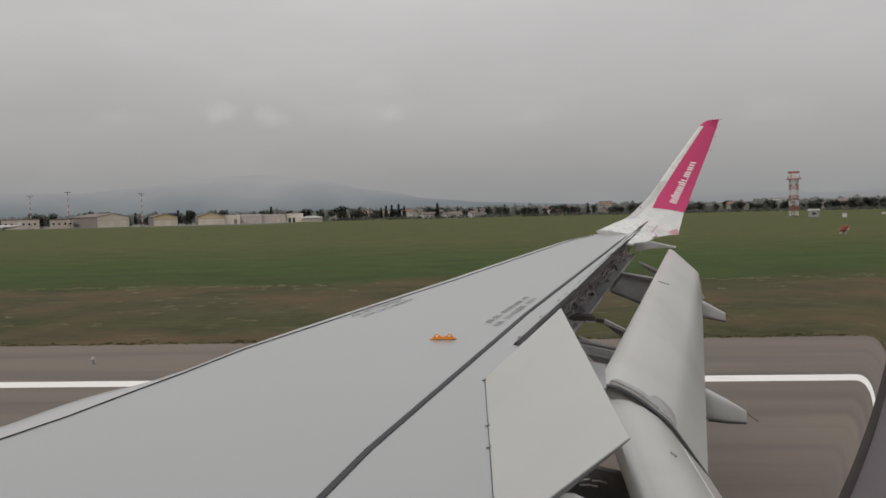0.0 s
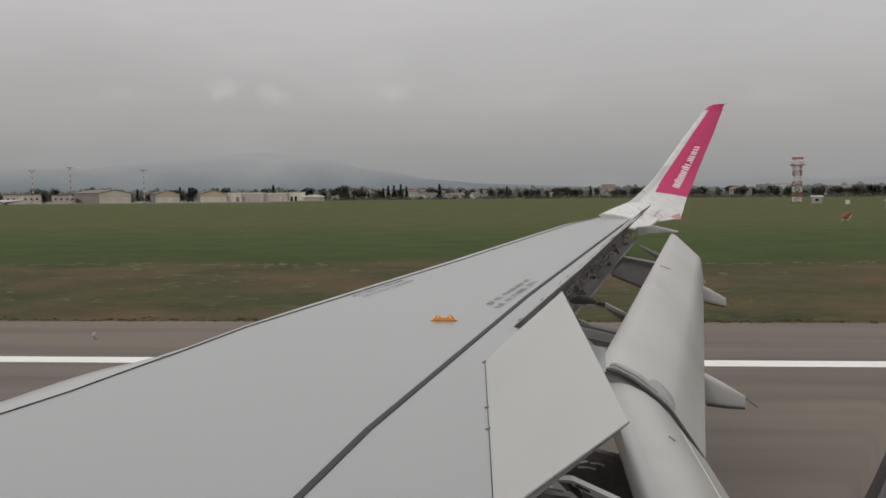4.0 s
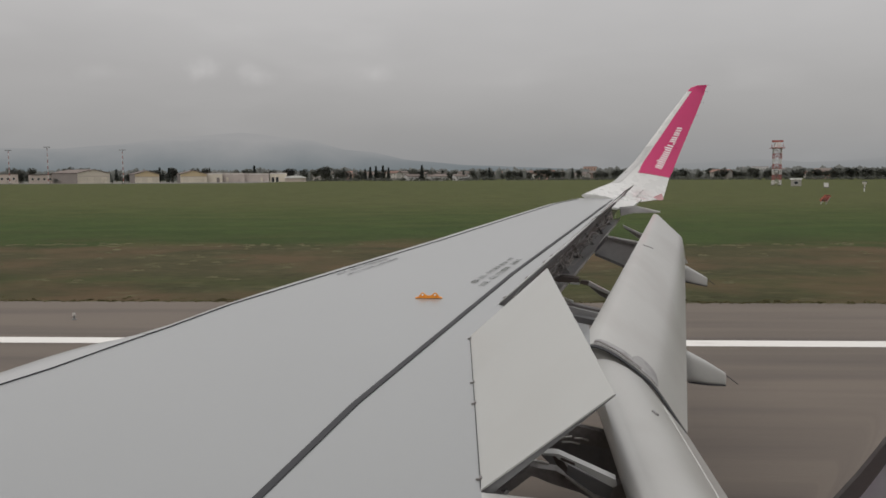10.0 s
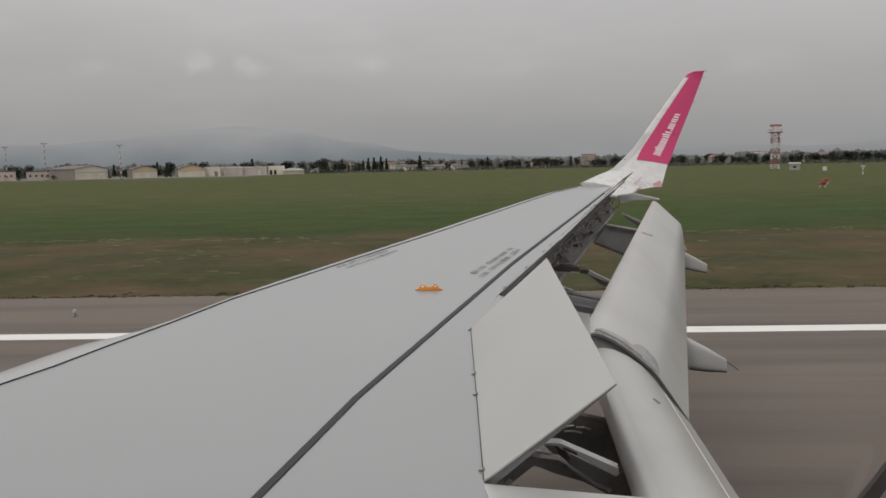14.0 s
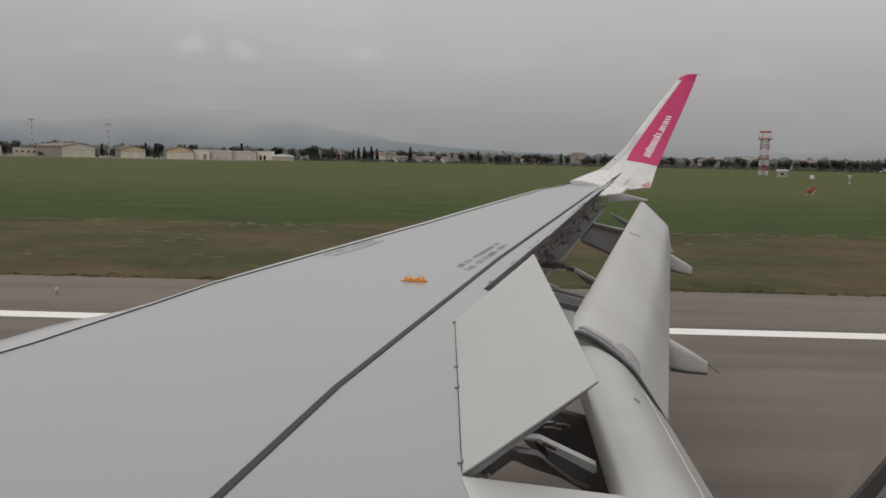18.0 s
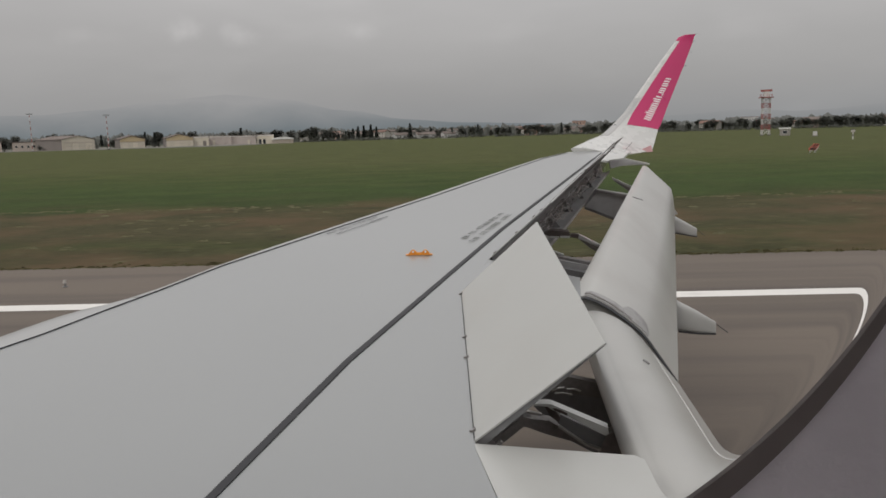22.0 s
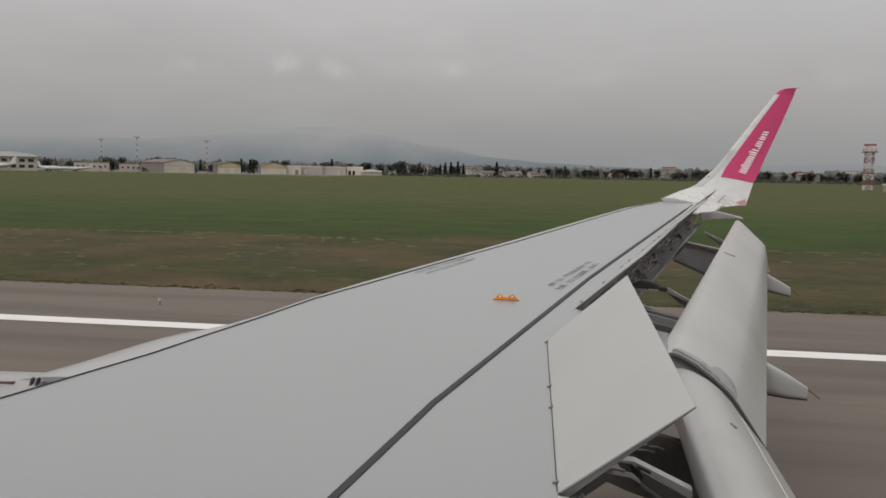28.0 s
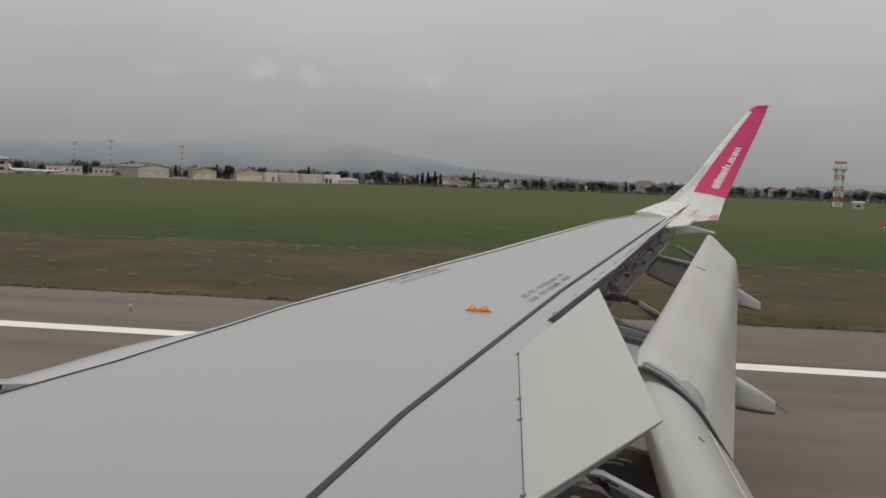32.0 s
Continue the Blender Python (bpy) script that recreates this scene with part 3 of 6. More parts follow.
# slats: a rounded nose ahead of the slat line, flatter over the engine pylon
def slat(y0, y1, n):
    rows = []
    for i in range(n + 1):
        y = y0 + (y1 - y0) * i / n
        x, c = along(SLAT_LINE, y), 0.42 - 0.014 * y + 0.03 * min(3.0, max(0.0, y - 7.0))
        flat = min(1.0, max(0.0, (5.49 - y) / 0.5))
        wide = 0.08 + 0.44 * min(1.0, max(0.0, (5.22 - y) / 0.32))
        droop = 1 + 2.2 * (1 - flat) * min(1.0, max(0.0, (6.6 - y) / 0.9))
        full = 1 - 0.45 * min(1.0, max(0.0, (y - 6.6) / 1.5))
        prof = [(0.0, 0.0), (-0.05, -0.002 * droop), (-0.10, -0.007 * droop), (-0.135, -0.014 * droop - 0.012 * (1 - flat) * full), (-0.2, -0.03 - 0.10 * (1 - flat) * full), (-0.3, -0.075 - 0.13 * (1 - flat) * full), (-0.36, -0.16 - 0.12 * (1 - flat)), (-0.34, -0.26 - 0.08 * (1 - flat)), (-0.2, -0.30), (0.0, -0.26)]
        rows.append([on_wing(x + px * c / 0.36 * (1 + wide), y, pz) for px, pz in prof])
    return Mesh().loft(rows)


for y0, y1 in ((0.2, 3.2), (3.93, 5.15), (5.17, 7.6), (7.62, 10.1), (10.12, 12.4), (12.42, 13.85)):
    part("slat", slat(y0, y1, 8), SLAT_GREY, airliner, "pale grey leading edge slat", smooth=True)

# fixed panels behind the wing box
part("trailing_panel", Mesh().plate([on_wing(0.50, -0.3), on_wing(0.72, -0.3), on_wing(0.64, 2.80), on_wing(0.61, 2.83), on_wing(0.012, 2.945), on_wing(0.086, 2.57), on_wing(0.35, 1.2)], 0.03), PANEL_WHITE, airliner, "white fixed trailing edge panel")
part("wing_root_panel", Mesh().plate([on_wing(0.02, -0.3), on_wing(0.497, -0.3), on_wing(0.347, 1.2), on_wing(0.083, 2.57), on_wing(0.016, 2.92)], 0.03), WING_GREY, airliner, "grey wing root panel")
part("trailing_panel", Mesh().plate([on_wing(-0.035, 5.14), on_wing(0.62, 4.91), on_wing(0.70, 4.86), on_wing(0.77, 5.41), on_wing(0.16, 6.0)], 0.03), WING_GREY, airliner, "grey fixed panel between the spoilers")


def turned(points, a, b, degrees):
    a, b = Vector(a), Vector(b)
    m = Matrix.Translation(a) @ Matrix.Rotation(radians(degrees), 4, b - a) @ Matrix.Translation(-a)
    return [tuple(m @ Vector(p)) for p in points]


def spoiler(corners, a, b, degrees, ribs):
    """A raised spoiler: tapered honeycomb panel, hinge brackets on its front edge, ribs underneath."""
    a3, b3 = on_wing(*a), on_wing(*b)
    n = (Vector(b3) - Vector(a3)).cross(Vector((1, 0, 0))).normalized()
    top = [on_wing(*c, 0.004) for c in corners]
    low = [on_wing(*c, -0.003 if i in (0, 3) else -0.001) for i, c in enumerate(corners)]
    me = Mesh().loft([turned(low, a3, b3, degrees), turned(top, a3, b3, degrees)])
    ob = part("spoiler", me, PANEL_WHITE, airliner, "white spoiler panel standing raised")
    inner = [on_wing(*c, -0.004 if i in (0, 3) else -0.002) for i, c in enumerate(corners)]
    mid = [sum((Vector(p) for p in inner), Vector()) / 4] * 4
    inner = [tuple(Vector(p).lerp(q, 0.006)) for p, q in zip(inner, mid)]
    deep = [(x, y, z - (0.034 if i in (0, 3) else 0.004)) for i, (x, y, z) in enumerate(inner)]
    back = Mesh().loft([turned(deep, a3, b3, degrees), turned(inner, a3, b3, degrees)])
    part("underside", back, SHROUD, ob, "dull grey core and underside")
    for f in ribs:
        p = Vector(a3).lerp(Vector(b3), f)
        d = (Vector(b3) - Vector(a3)).normalized()
        me = Mesh()
        q = p + Vector((0, 0, 0.010))
        me.tube([q - d * 0.010, q + d * 0.010], 0.006, 8)
        me.box((p.x - 0.020, p.y - 0.004, p.z), (p.x + 0.004, p.y + 0.004, p.z + 0.008))
        part("hinge", me, BAY_DARK, ob, "small dark steel hinge")
    return ob


spoiler([(0.02, 2.96), (0.680, 2.775), (0.640, 4.98), (-0.045, 5.10)], (0.02, 2.96), (-0.045, 5.10), -45, (0.04, 0.43, 0.575, 0.975))
part("hinge_gap", strip([(2.96, 0.02), (5.1, -0.045)], 2.97, 5.09, 0.003, 0.007, shift=-0.003), SEAL, airliner, "thin dark spoiler hinge gap")
cuts = [((0.165, 6.03), (0.77, 5.44)), ((0.71, 7.95), (1.27, 7.22)), ((1.22, 9.65), (1.72, 8.93)), ((1.62, 11.11), (2.08, 10.36)), ((2.03, 12.42), (2.44, 11.72))]
for (h0, f0), (h1, f1) in zip(cuts, cuts[1:]):
    e = 0.006
    spoiler([(h0[0] + e, h0[1] + e * 2), (f0[0] + e, f0[1] + e * 2), (f1[0] - e, f1[1] - e * 2), (h1[0] - e, h1[1] - e * 2)], h0, h1, -43.2, (0.1, 0.5, 0.9))

# open bay under the outboard spoilers: spar face, ledge, ribs and wiring
me = Mesh()
ys = [6.05 + 0.55 * i for i in range(13)]
me.quad_grid([[on_wing(along(HINGE_LINE, y) + 0.004, y, -0.005) for y in ys], [on_wing(along(HINGE_LINE, y) + 0.03, y, -0.26) for y in ys], [on_wing(along(HINGE_LINE, y) + 0.0, y, -0.28) for y in ys]])
part("spar_face", me, BAY_DARK, airliner, "dirty dark spar face")
LEDGE = [(6.0, 0.33), (8.15, 0.97), (11.01, 1.76), (12.86, 2.28)]
me = Mesh()
lo = [on_wing(along(HINGE_LINE, y) - 0.02, y, -0.225) for y in ys]
hi = [on_wing(along(LEDGE, y) + 0.02, y, -0.205) for y in ys]
me.quad_grid([lo, hi, [(x, y, z - 0.03) for x, y, z in hi], [(x, y, z - 0.03) for x, y, z in lo]], close_v=True)
part("shroud_ledge", me, PANEL_GREY, airliner, "grey lower shroud panel")
me = Mesh().tube([on_wing(along(LEDGE, y) + 0.02, y, -0.20) for y in ys], 0.014, 6)
part("shroud_lip", me, STEEL, airliner, "pale metal lip along the shroud")
for i in range(7):
    y = 6.4 + 0.92 * i
    x0, x1 = along(HINGE_LINE, y), along(LEDGE, y)
    me = Mesh().loft([[on_wing(x0, y - d, -0.05), on_wing(x0 + 0.03, y - d, -0.06), on_wing(x1 - 0.03, y - d - 0.02, -0.20), on_wing(x0, y - d, -0.21)] for d in (0.01, -0.01)])
    part("rib", me, BAY_METAL, airliner, "grey bay rib")
rw = random.Random(11)
for i in range(130):
    y = rw.uniform(6.2, 11.2)
    end = min(12.6, y + rw.uniform(0.5, 2.2))
    depth, sag = rw.uniform(-0.17, -0.04), rw.uniform(0.02, 0.11)
    pts, n = [], 9
    off = rw.uniform(0.02, 0.55)
    for j in range(n):
        yy = y + (end - y) * j / (n - 1)
        x0, x1 = along(HINGE_LINE, yy), along(LEDGE, yy)
        wob = 0.5 + 0.5 * math.sin(j * rw.uniform(0.8, 2.0) + i)
        pts.append(on_wing(x0 + 0.02 + (x1 - x0) * (0.15 * off + 0.6 * off * wob), yy, depth - sag * math.sin(math.pi * j / (n - 1)) * rw.uniform(0.2, 1.0)))
    mat = (CABLE, CABLE, BAY_METAL, STEEL if i % 8 == 3 else CABLE)[i % 4]
    part("cable" if i % 4 < 2 else "pipe", Mesh().tube(pts, rw.choice((0.002, 0.003, 0.0042)), 5), mat, airliner)
for i in range(30):
    y = rw.uniform(6.2, 11.9)
    end = min(12.5, y + rw.uniform(0.25, 0.9))
    lane, deep, pts = rw.uniform(0.12, 0.8), rw.uniform(-0.15, -0.05), []
    for j in range(11):
        yy = y + (end - y) * j / 10
        x0, x1 = along(HINGE_LINE, yy), along(LEDGE, yy)
        sway = 0.30 * math.sin(j * 0.45 + i * 1.7) + rw.uniform(-0.06, 0.06)
        pts.append(on_wing(x0 + 0.02 + (x1 - x0) * min(0.92, max(0.05, lane + sway)), yy, deep + 0.04 * math.sin(j * 0.8 + i)))
    part("wire", Mesh().tube(pts, rw.choice((0.002, 0.003, 0.0045)), 5), PALE_WIRE, airliner)
for i in range(8):
    y = 6.9 + 0.68 * i
    x0 = along(HINGE_LINE, y)
    c = Vector(on_wing(x0 + 0.10, y, -0.13))
    me = Mesh().tube([c - Vector((0.05, 0.10, 0)), c + Vector((0.05, 0.12, 0.012))], 0.015, 9)
    me.tube([c + Vector((0.05, 0.12, 0.012)), c + Vector((0.09, 0.24, 0.03))], 0.011, 7)
    part("actuator", me, BAY_METAL if i % 2 else BAY_DARK, airliner, "spoiler actuator in the bay")


# flaps: cambered sections between inboard and outboard ends
FLAP_ROOT = ((0.0, 0.30), (0.015, 0.44), (0.05, 0.62), (0.12, 0.80), (0.24, 0.94), (0.38, 1.0), (0.54, 0.99), (0.62, 0.85), (0.82, 0.42), (1.0, 0.03))
FLAP_TIP = ((0.0, 0.30), (0.015, 0.36), (0.05, 0.45), (0.12, 0.56), (0.24, 0.72), (0.38, 0.92), (0.56, 1.20), (0.68, 1.33), (0.84, 0.75), (1.0, 0.03))
FLAP_INNER = ((0.0, 0.26), (0.015, 0.36), (0.05, 0.54), (0.12, 0.75), (0.24, 0.92), (0.38, 0.95), (0.52, 0.80), (0.62, 0.62), (0.76, 0.40), (1.0, 0.03))
FLAP_BELLY = ((1.0, -0.03), (0.7, -0.05), (0.4, -0.45), (0.15, -0.7), (0.0, -0.72), (-0.035, -0.42), (-0.046, -0.05), (-0.030, 0.14))


def flap_section(nose, tail, bulge, thick, tip=0.0, shape=FLAP_ROOT):
    n3, t3 = Vector(nose), Vector(tail)
    chord = t3 - n3
    up = Vector((-chord.z, 0, chord.x)).normalized()
    upper = [(a[0] + (b[0] - a[0]) * tip, a[1] + (b[1] - a[1]) * tip) for a, b in zip(shape, FLAP_TIP)]
    return [tuple(n3 + chord * s + up * h * (bulge if h > 0 else thick)) for s, h in upper + list(FLAP_BELLY)]


def flap(ends, n, mat, label, tip, thick=0.07, shape=FLAP_ROOT):
    (n0, t0, b0), (n1, t1, b1) = ends
    rings = []
    for i in range(n + 1):
        u = i / n
        rings.append(flap_section(Vector(n0).lerp(n1, u), Vector(t0).lerp(t1, u), b0 + (b1 - b0) * u, thick, tip * u, shape))
    return part("flap", Mesh().loft(rings), mat, airliner, label, smooth=True)


out_flap = flap((((0.69, 4.97, 3.43), (1.335, 4.97, 2.885), 0.11), ((2.47, 11.15, 3.98), (2.90, 11.2, 3.42), 0.085)), 14, FLAP_PAINT, "white outboard flap lowered for landing, slightly grimy", 1.0)
in_flap = flap((((0.645, 0.6, 2.905), (1.30, 0.6, 2.54), 0.15), ((0.73, 4.90, 3.35), (1.325, 4.90, 2.88), 0.115)), 12, FLAP_PAINT, "white inboard flap lowered for landing", 0.0, 0.12, FLAP_INNER)
# grimy rubbing strip and dark gap between the two flaps
def flap_skin(y, s, lift):
    """A point on the outboard flap's upper skin near its inboard end."""
    u = (y - 4.97) / 6.2
    sec = flap_section(Vector((0.69, 4.97, 3.43)).lerp((2.47, 11.15, 3.98), u), Vector((1.335, 4.97, 2.885)).lerp((2.90, 11.2, 3.42), u), 0.11, 0.07)[:10]
    marks = [a for a, _ in FLAP_ROOT]
    k = max(i for i in range(9) if marks[i] <= s)
    f = (s - marks[k]) / (marks[k + 1] - marks[k])
    p = Vector(sec[k]).lerp(sec[k + 1], f)
    n = Vector((sec[k + 1][2] - sec[k][2], 0, sec[k][0] - sec[k + 1][0])).normalized()
    return tuple(p - n * lift)


def skin_band(name, spans, lift, mat, label):
    """A thin plate on the flap skin: (chord fraction, inner y, outer y) spans."""
    rows = []
    for l in (lift, lift - 0.006):
        rows.append([flap_skin(a, s, l) for s, a, b in spans] + [flap_skin(b, s, l) for s, a, b in reversed(spans)])
    me = Mesh().loft(rows, caps=False)
    k = len(spans)
    for base in (0, 2 * k):
        for i in range(k - 1):
            me.f.append((base + i, base + i + 1, base + 2 * k - 2 - i, base + 2 * k - 1 - i))
    part(name, me, mat, out_flap, label)


skin_band("flap_gap_seal", [(s, 4.925, 4.972) for s in (0.0, 0.03, 0.08, 0.15, 0.24, 0.31, 0.38, 0.45, 0.52, 0.59, 0.66, 0.74, 0.82, 0.91, 0.99)], -0.004, SEAL, "dark seal between the flaps")
skin_band("rub_strip", [(0.02, 4.975, 5.05), (0.05, 4.975, 5.07), (0.10, 4.975, 5.075), (0.15, 4.975, 5.08), (0.20, 4.975, 5.085), (0.24, 4.975, 5.09), (0.31, 4.975, 5.09), (0.36, 4.975, 5.07)], 0.004, SCUFFED, "scuffed metal rubbing strip on the flap end")
skin_band("rub_plate", [(0.33, 4.98, 5.10), (0.36, 4.98, 5.16), (0.40, 4.98, 5.19), (0.46, 4.98, 5.19), (0.52, 4.98, 5.17), (0.565, 4.98, 5.13), (0.60, 4.98, 5.03)], 0.007, SCUFFED, "worn bare metal plate on the flap end")
skin_band("wear_line", [(s, 4.990 + 0.008 * math.sin(40 * s), 5.008 + 0.010 * math.sin(31 * s)) for s in (0.02, 0.05, 0.09, 0.13, 0.18, 0.24, 0.30, 0.36, 0.42)], 0.010, BAY_DARK, "dark ragged wear line")
for a, b in (((1.765, 8.51, 3.790), (1.872, 8.51, 3.752)), ((0.930, 4.14, 3.272), (0.950, 4.10, 3.262))):
    part("drain_mast", Mesh().tube([a, b], 0.006, 6), BAY_METAL, airliner, "tiny dark vane on the flap")

# thin pale line along the inboard flap, near its trailing edge
edge = []
for y in (4.80, 3.6, 2.4, 1.2, 0.65):
    u = (y - 0.6) / 4.3
    ring = flap_section(Vector((0.645, 0.6, 2.905)).lerp((0.73, 4.90, 3.35), u), Vector((1.30, 0.6, 2.54)).lerp((1.325, 4.90, 2.88), u), 0.15 - 0.035 * u, 0.12, 0.0, FLAP_INNER)
    edge.append(Vector(ring[7]) + Vector((0.001, 0, 0.001)))
part("edge_strip", Mesh().tube(edge, 0.0035, 6), WHITE_PAINT, in_flap, "thin pale line near the trailing edge")

# flap track fairings
def fairing(y, sections, label):
    """The tail of a flap track fairing: sections of x, top, bottom and half width, with rounded corners."""
    rings = []
    for x, top, low, w in sections:
        mid, h = (top + low) / 2, (top - low) / 2
        ring = []
        for j in range(20):
            a = 2 * math.pi * (j + 0.5) / 20
            c, q = math.cos(a), math.sin(a)
            ring.append((x, y + w * math.copysign(abs(c) ** 0.5, c), mid + h * math.copysign(abs(q) ** 0.45, q)))
        rings.append(ring)
    ob = part("flap_track_fairing", Mesh().loft(rings), FAIRING_GREY, airliner, label, smooth=True)
    x, top, low, w = sections[-1]
    part("static_wick", Mesh().tube([(x - 0.01, y, top - 0.01), (x + 0.11, y, top - 0.10)], 0.0035, 5), SEAL, ob, "thin dark static wick")
    # dark strip stands in for the shade along the fairing's lower edge
    part("shade_line", Mesh().loft([[(a[0], y - a[3] - 0.002, a[2] + d) for a in sections[1:]] + [(a[0], y - a[3] + 0.01, a[2] + d) for a in reversed(sections[1:])] for d in (-0.004, 0.010)]), SEAL, ob, "dark line for the shade under the fairing")
    return ob


fairing(6.85, [(1.35, 3.20, 2.80, 0.13), (1.812, 3.010, 2.746, 0.085), (1.989, 2.913, 2.717, 0.055), (2.150, 2.812, 2.703, 0.022)], "pale grey flap track fairing below the wing")
fairing(10.6, [(2.40, 3.48, 3.16, 0.11), (2.746, 3.350, 3.124, 0.07), (2.90, 3.262, 3.090, 0.05), (3.045, 3.177, 3.062, 0.025)], "pale grey flap track fairing below the wing")
fairing(4.05, [(1.05, 2.93, 2.66, 0.11), (1.286, 2.806, 2.660, 0.08), (1.35, 2.760, 2.655, 0.05), (1.400, 2.719, 2.648, 0.025)], "pale grey flap track fairing below the wing")
part("end_bracket", Mesh().loft([[(2.818, 11.0 + d, 3.466), (2.895, 11.0 + d, 3.334), (2.85, 11.0 + d, 3.309), (2.79, 11.0 + d, 3.40)] for d in (0.0, 0.05)]), PANEL_WHITE, airliner, "small white bracket on the flap edge")

# flap tracks and links seen through the gaps
def beam(a, b, w, h):
    a, b = Vector(a), Vector(b)
    d = (b - a).normalized()
    s = d.cross(Vector((0, 0, 1))).normalized() * w / 2
    u = Vector((0, 0, h / 2))
    return Mesh().loft([[p - s - u, p + s - u, p + s + u, p - s + u] for p in (a, b)])


def side_plate(name, outline, y, deep, mat, label):
    """A plate that stands fore and aft: an outline of (x, z), some depth outboard."""
    part(name, Mesh().loft([[(x, y, z) for x, z in outline], [(x + 0.1 * deep, y + deep, z + 0.08 * deep) for x, z in outline]]), mat, airliner, label)


side_plate("shroud_plate", [(0.373, 2.869), (0.479, 2.951), (0.561, 3.02), (0.618, 3.01), (0.776, 2.975), (1.023, 2.78), (1.031, 2.437), (0.777, 2.541), (0.57, 2.658)], 4.6, 0.10, SHROUD, "dark shroud plate in the flap bay")
side_plate("shroud_rib", [(0.452, 2.988), (0.564, 3.076), (0.756, 3.031), (0.86, 2.99), (0.84, 2.925), (0.617, 2.965)], 4.5, 0.05, BAY_DARK, "dark stiffening rib on the shroud")
for x0, x1, z0, z1 in ((0.470, 0.545, 3.000, 3.020), (0.490, 0.590, 2.985, 2.975), (0.560, 0.640, 3.010, 2.996)):
    part("pipe", Mesh().tube([(x0, 4.47, z0), ((x0 + x1) / 2, 4.465, (z0 + z1) / 2 + 0.008), (x1, 4.47, z1)], 0.006, 6), STEEL, airliner, "bright hydraulic pipe")
side_plate("track_carriage", [(0.735, 2.83), (0.816, 2.86), (0.90, 2.70), (0.698, 2.715)], 4.2, 0.08, BAY_DARK, "dark flap carriage")
side_plate("track_wedge", [(0.19, 3.150), (0.273, 3.135), (0.375, 3.121), (0.546, 3.017), (0.527, 3.003), (0.35, 3.058), (0.282, 3.087), (0.22, 3.100)], 3.66, 0.06, BAY_DARK, "dark flap track wedge")
side_plate("link_web", [(0.383, 3.189), (0.64, 3.056), (0.616, 2.994), (0.548, 3.019), (0.42, 3.112)], 3.62, 0.05, SHROUD, "grey web of the flap link")
side_plate("web_flange", [(0.416, 3.118), (0.548, 3.024), (0.616, 2.999), (0.616, 2.989), (0.546, 3.013), (0.414, 3.108)], 3.60, 0.06, STEEL, "pale lower flange of the link web")
side_plate("rib_plate", [(0.100, 3.130), (0.236, 3.239), (0.269, 3.232), (0.238, 3.192), (0.147, 3.119), (0.121, 3.113)], 3.40, 0.06, BAY_DARK, "dark rib in the flap bay")
side_plate("flap_link", [(0.282, 3.278), (0.355, 3.275), (0.368, 3.273), (0.623, 3.157), (0.627, 3.131), (0.612, 3.12), (0.444, 3.215), (0.366, 3.249), (0.353, 3.262), (0.287, 3.268)], 3.46, 0.05, PANEL_WHITE, "white inboard flap drive link")
side_plate("link_slot", [(0.372, 3.257), (0.386, 3.257), (0.440, 3.232), (0.438, 3.221), (0.380, 3.248)], 3.452, 0.006, RUST, "brown slot in the flap link")
side_plate("link_knuckle", [(0.335, 3.262), (0.372, 3.256), (0.412, 3.195), (0.405, 3.170), (0.365, 3.205)], 3.50, 0.06, RUST, "brown steel knuckle of the link")
for k, (x, z) in enumerate(((0.118, 3.128), (0.128, 3.135), (0.160, 3.105))):
    part("rod_end", Mesh().tube([(x, 3.385, z), (x + 0.012, 3.385, z - 0.012)], 0.009, 8), STEEL if k < 2 else SEAL, airliner, "small rod end")
side_plate("fairing_panel", [(1.603, 3.760), (1.969, 3.690), (2.20, 3.645), (2.05, 3.32), (1.813, 3.417), (1.45, 3.565)], 9.85, 0.25, PANEL_GREY, "grey side of the track fairing")
side_plate("panel_edge", [(1.585, 3.782), (1.97, 3.708), (2.20, 3.664), (2.20, 3.638), (1.96, 3.682), (1.60, 3.752)], 9.80, 0.05, BAY_DARK, "dark upper panel edge")
side_plate("panel_edge", [(1.45, 3.572), (1.813, 3.424), (2.05, 3.327), (2.05, 3.300), (1.80, 3.398), (1.44, 3.550)], 9.80, 0.05, SHROUD, "dark lower panel edge")
side_plate("flap_link", [(1.909, 3.886), (2.167, 3.764), (2.26, 3.715), (2.26, 3.69), (2.161, 3.738), (1.918, 3.858)], 10.5, 0.04, PANEL_WHITE, "white flap drive link")
# dark plate added for the shade below this link
side_plate("link_shade", [(1.918, 3.856), (2.161, 3.736), (2.26, 3.688), (2.26, 3.645), (2.10, 3.715)], 10.52, 0.04, BAY_DARK, "dark plate for the shade below the flap link")
side_plate("flap_link", [(1.0, 3.566), (1.017, 3.562), (1.19, 3.472), (1.35, 3.39), (1.35, 3.362), (1.186, 3.446), (1.003, 3.530)], 7.2, 0.05, PANEL_WHITE, "white flap drive link")
# the same shade, put in as a dark plate
side_plate("link_shade", [(1.003, 3.530), (1.186, 3.446), (1.35, 3.362), (1.35, 3.315), (1.12, 3.430)], 7.22, 0.05, BAY_DARK, "dark plate for the shade below the flap link")
side_plate("link_knuckle", [(0.930, 3.545), (0.938, 3.574), (1.012, 3.566), (1.002, 3.528)], 7.19, 0.05, RUST, "brown steel knuckle of the link")
side_plate("track_beam", [(0.66, 3.615), (0.737, 3.646), (0.886, 3.629), (0.892, 3.589), (0.719, 3.590)], 6.9, 0.10, RUST, "brown flap track beam")
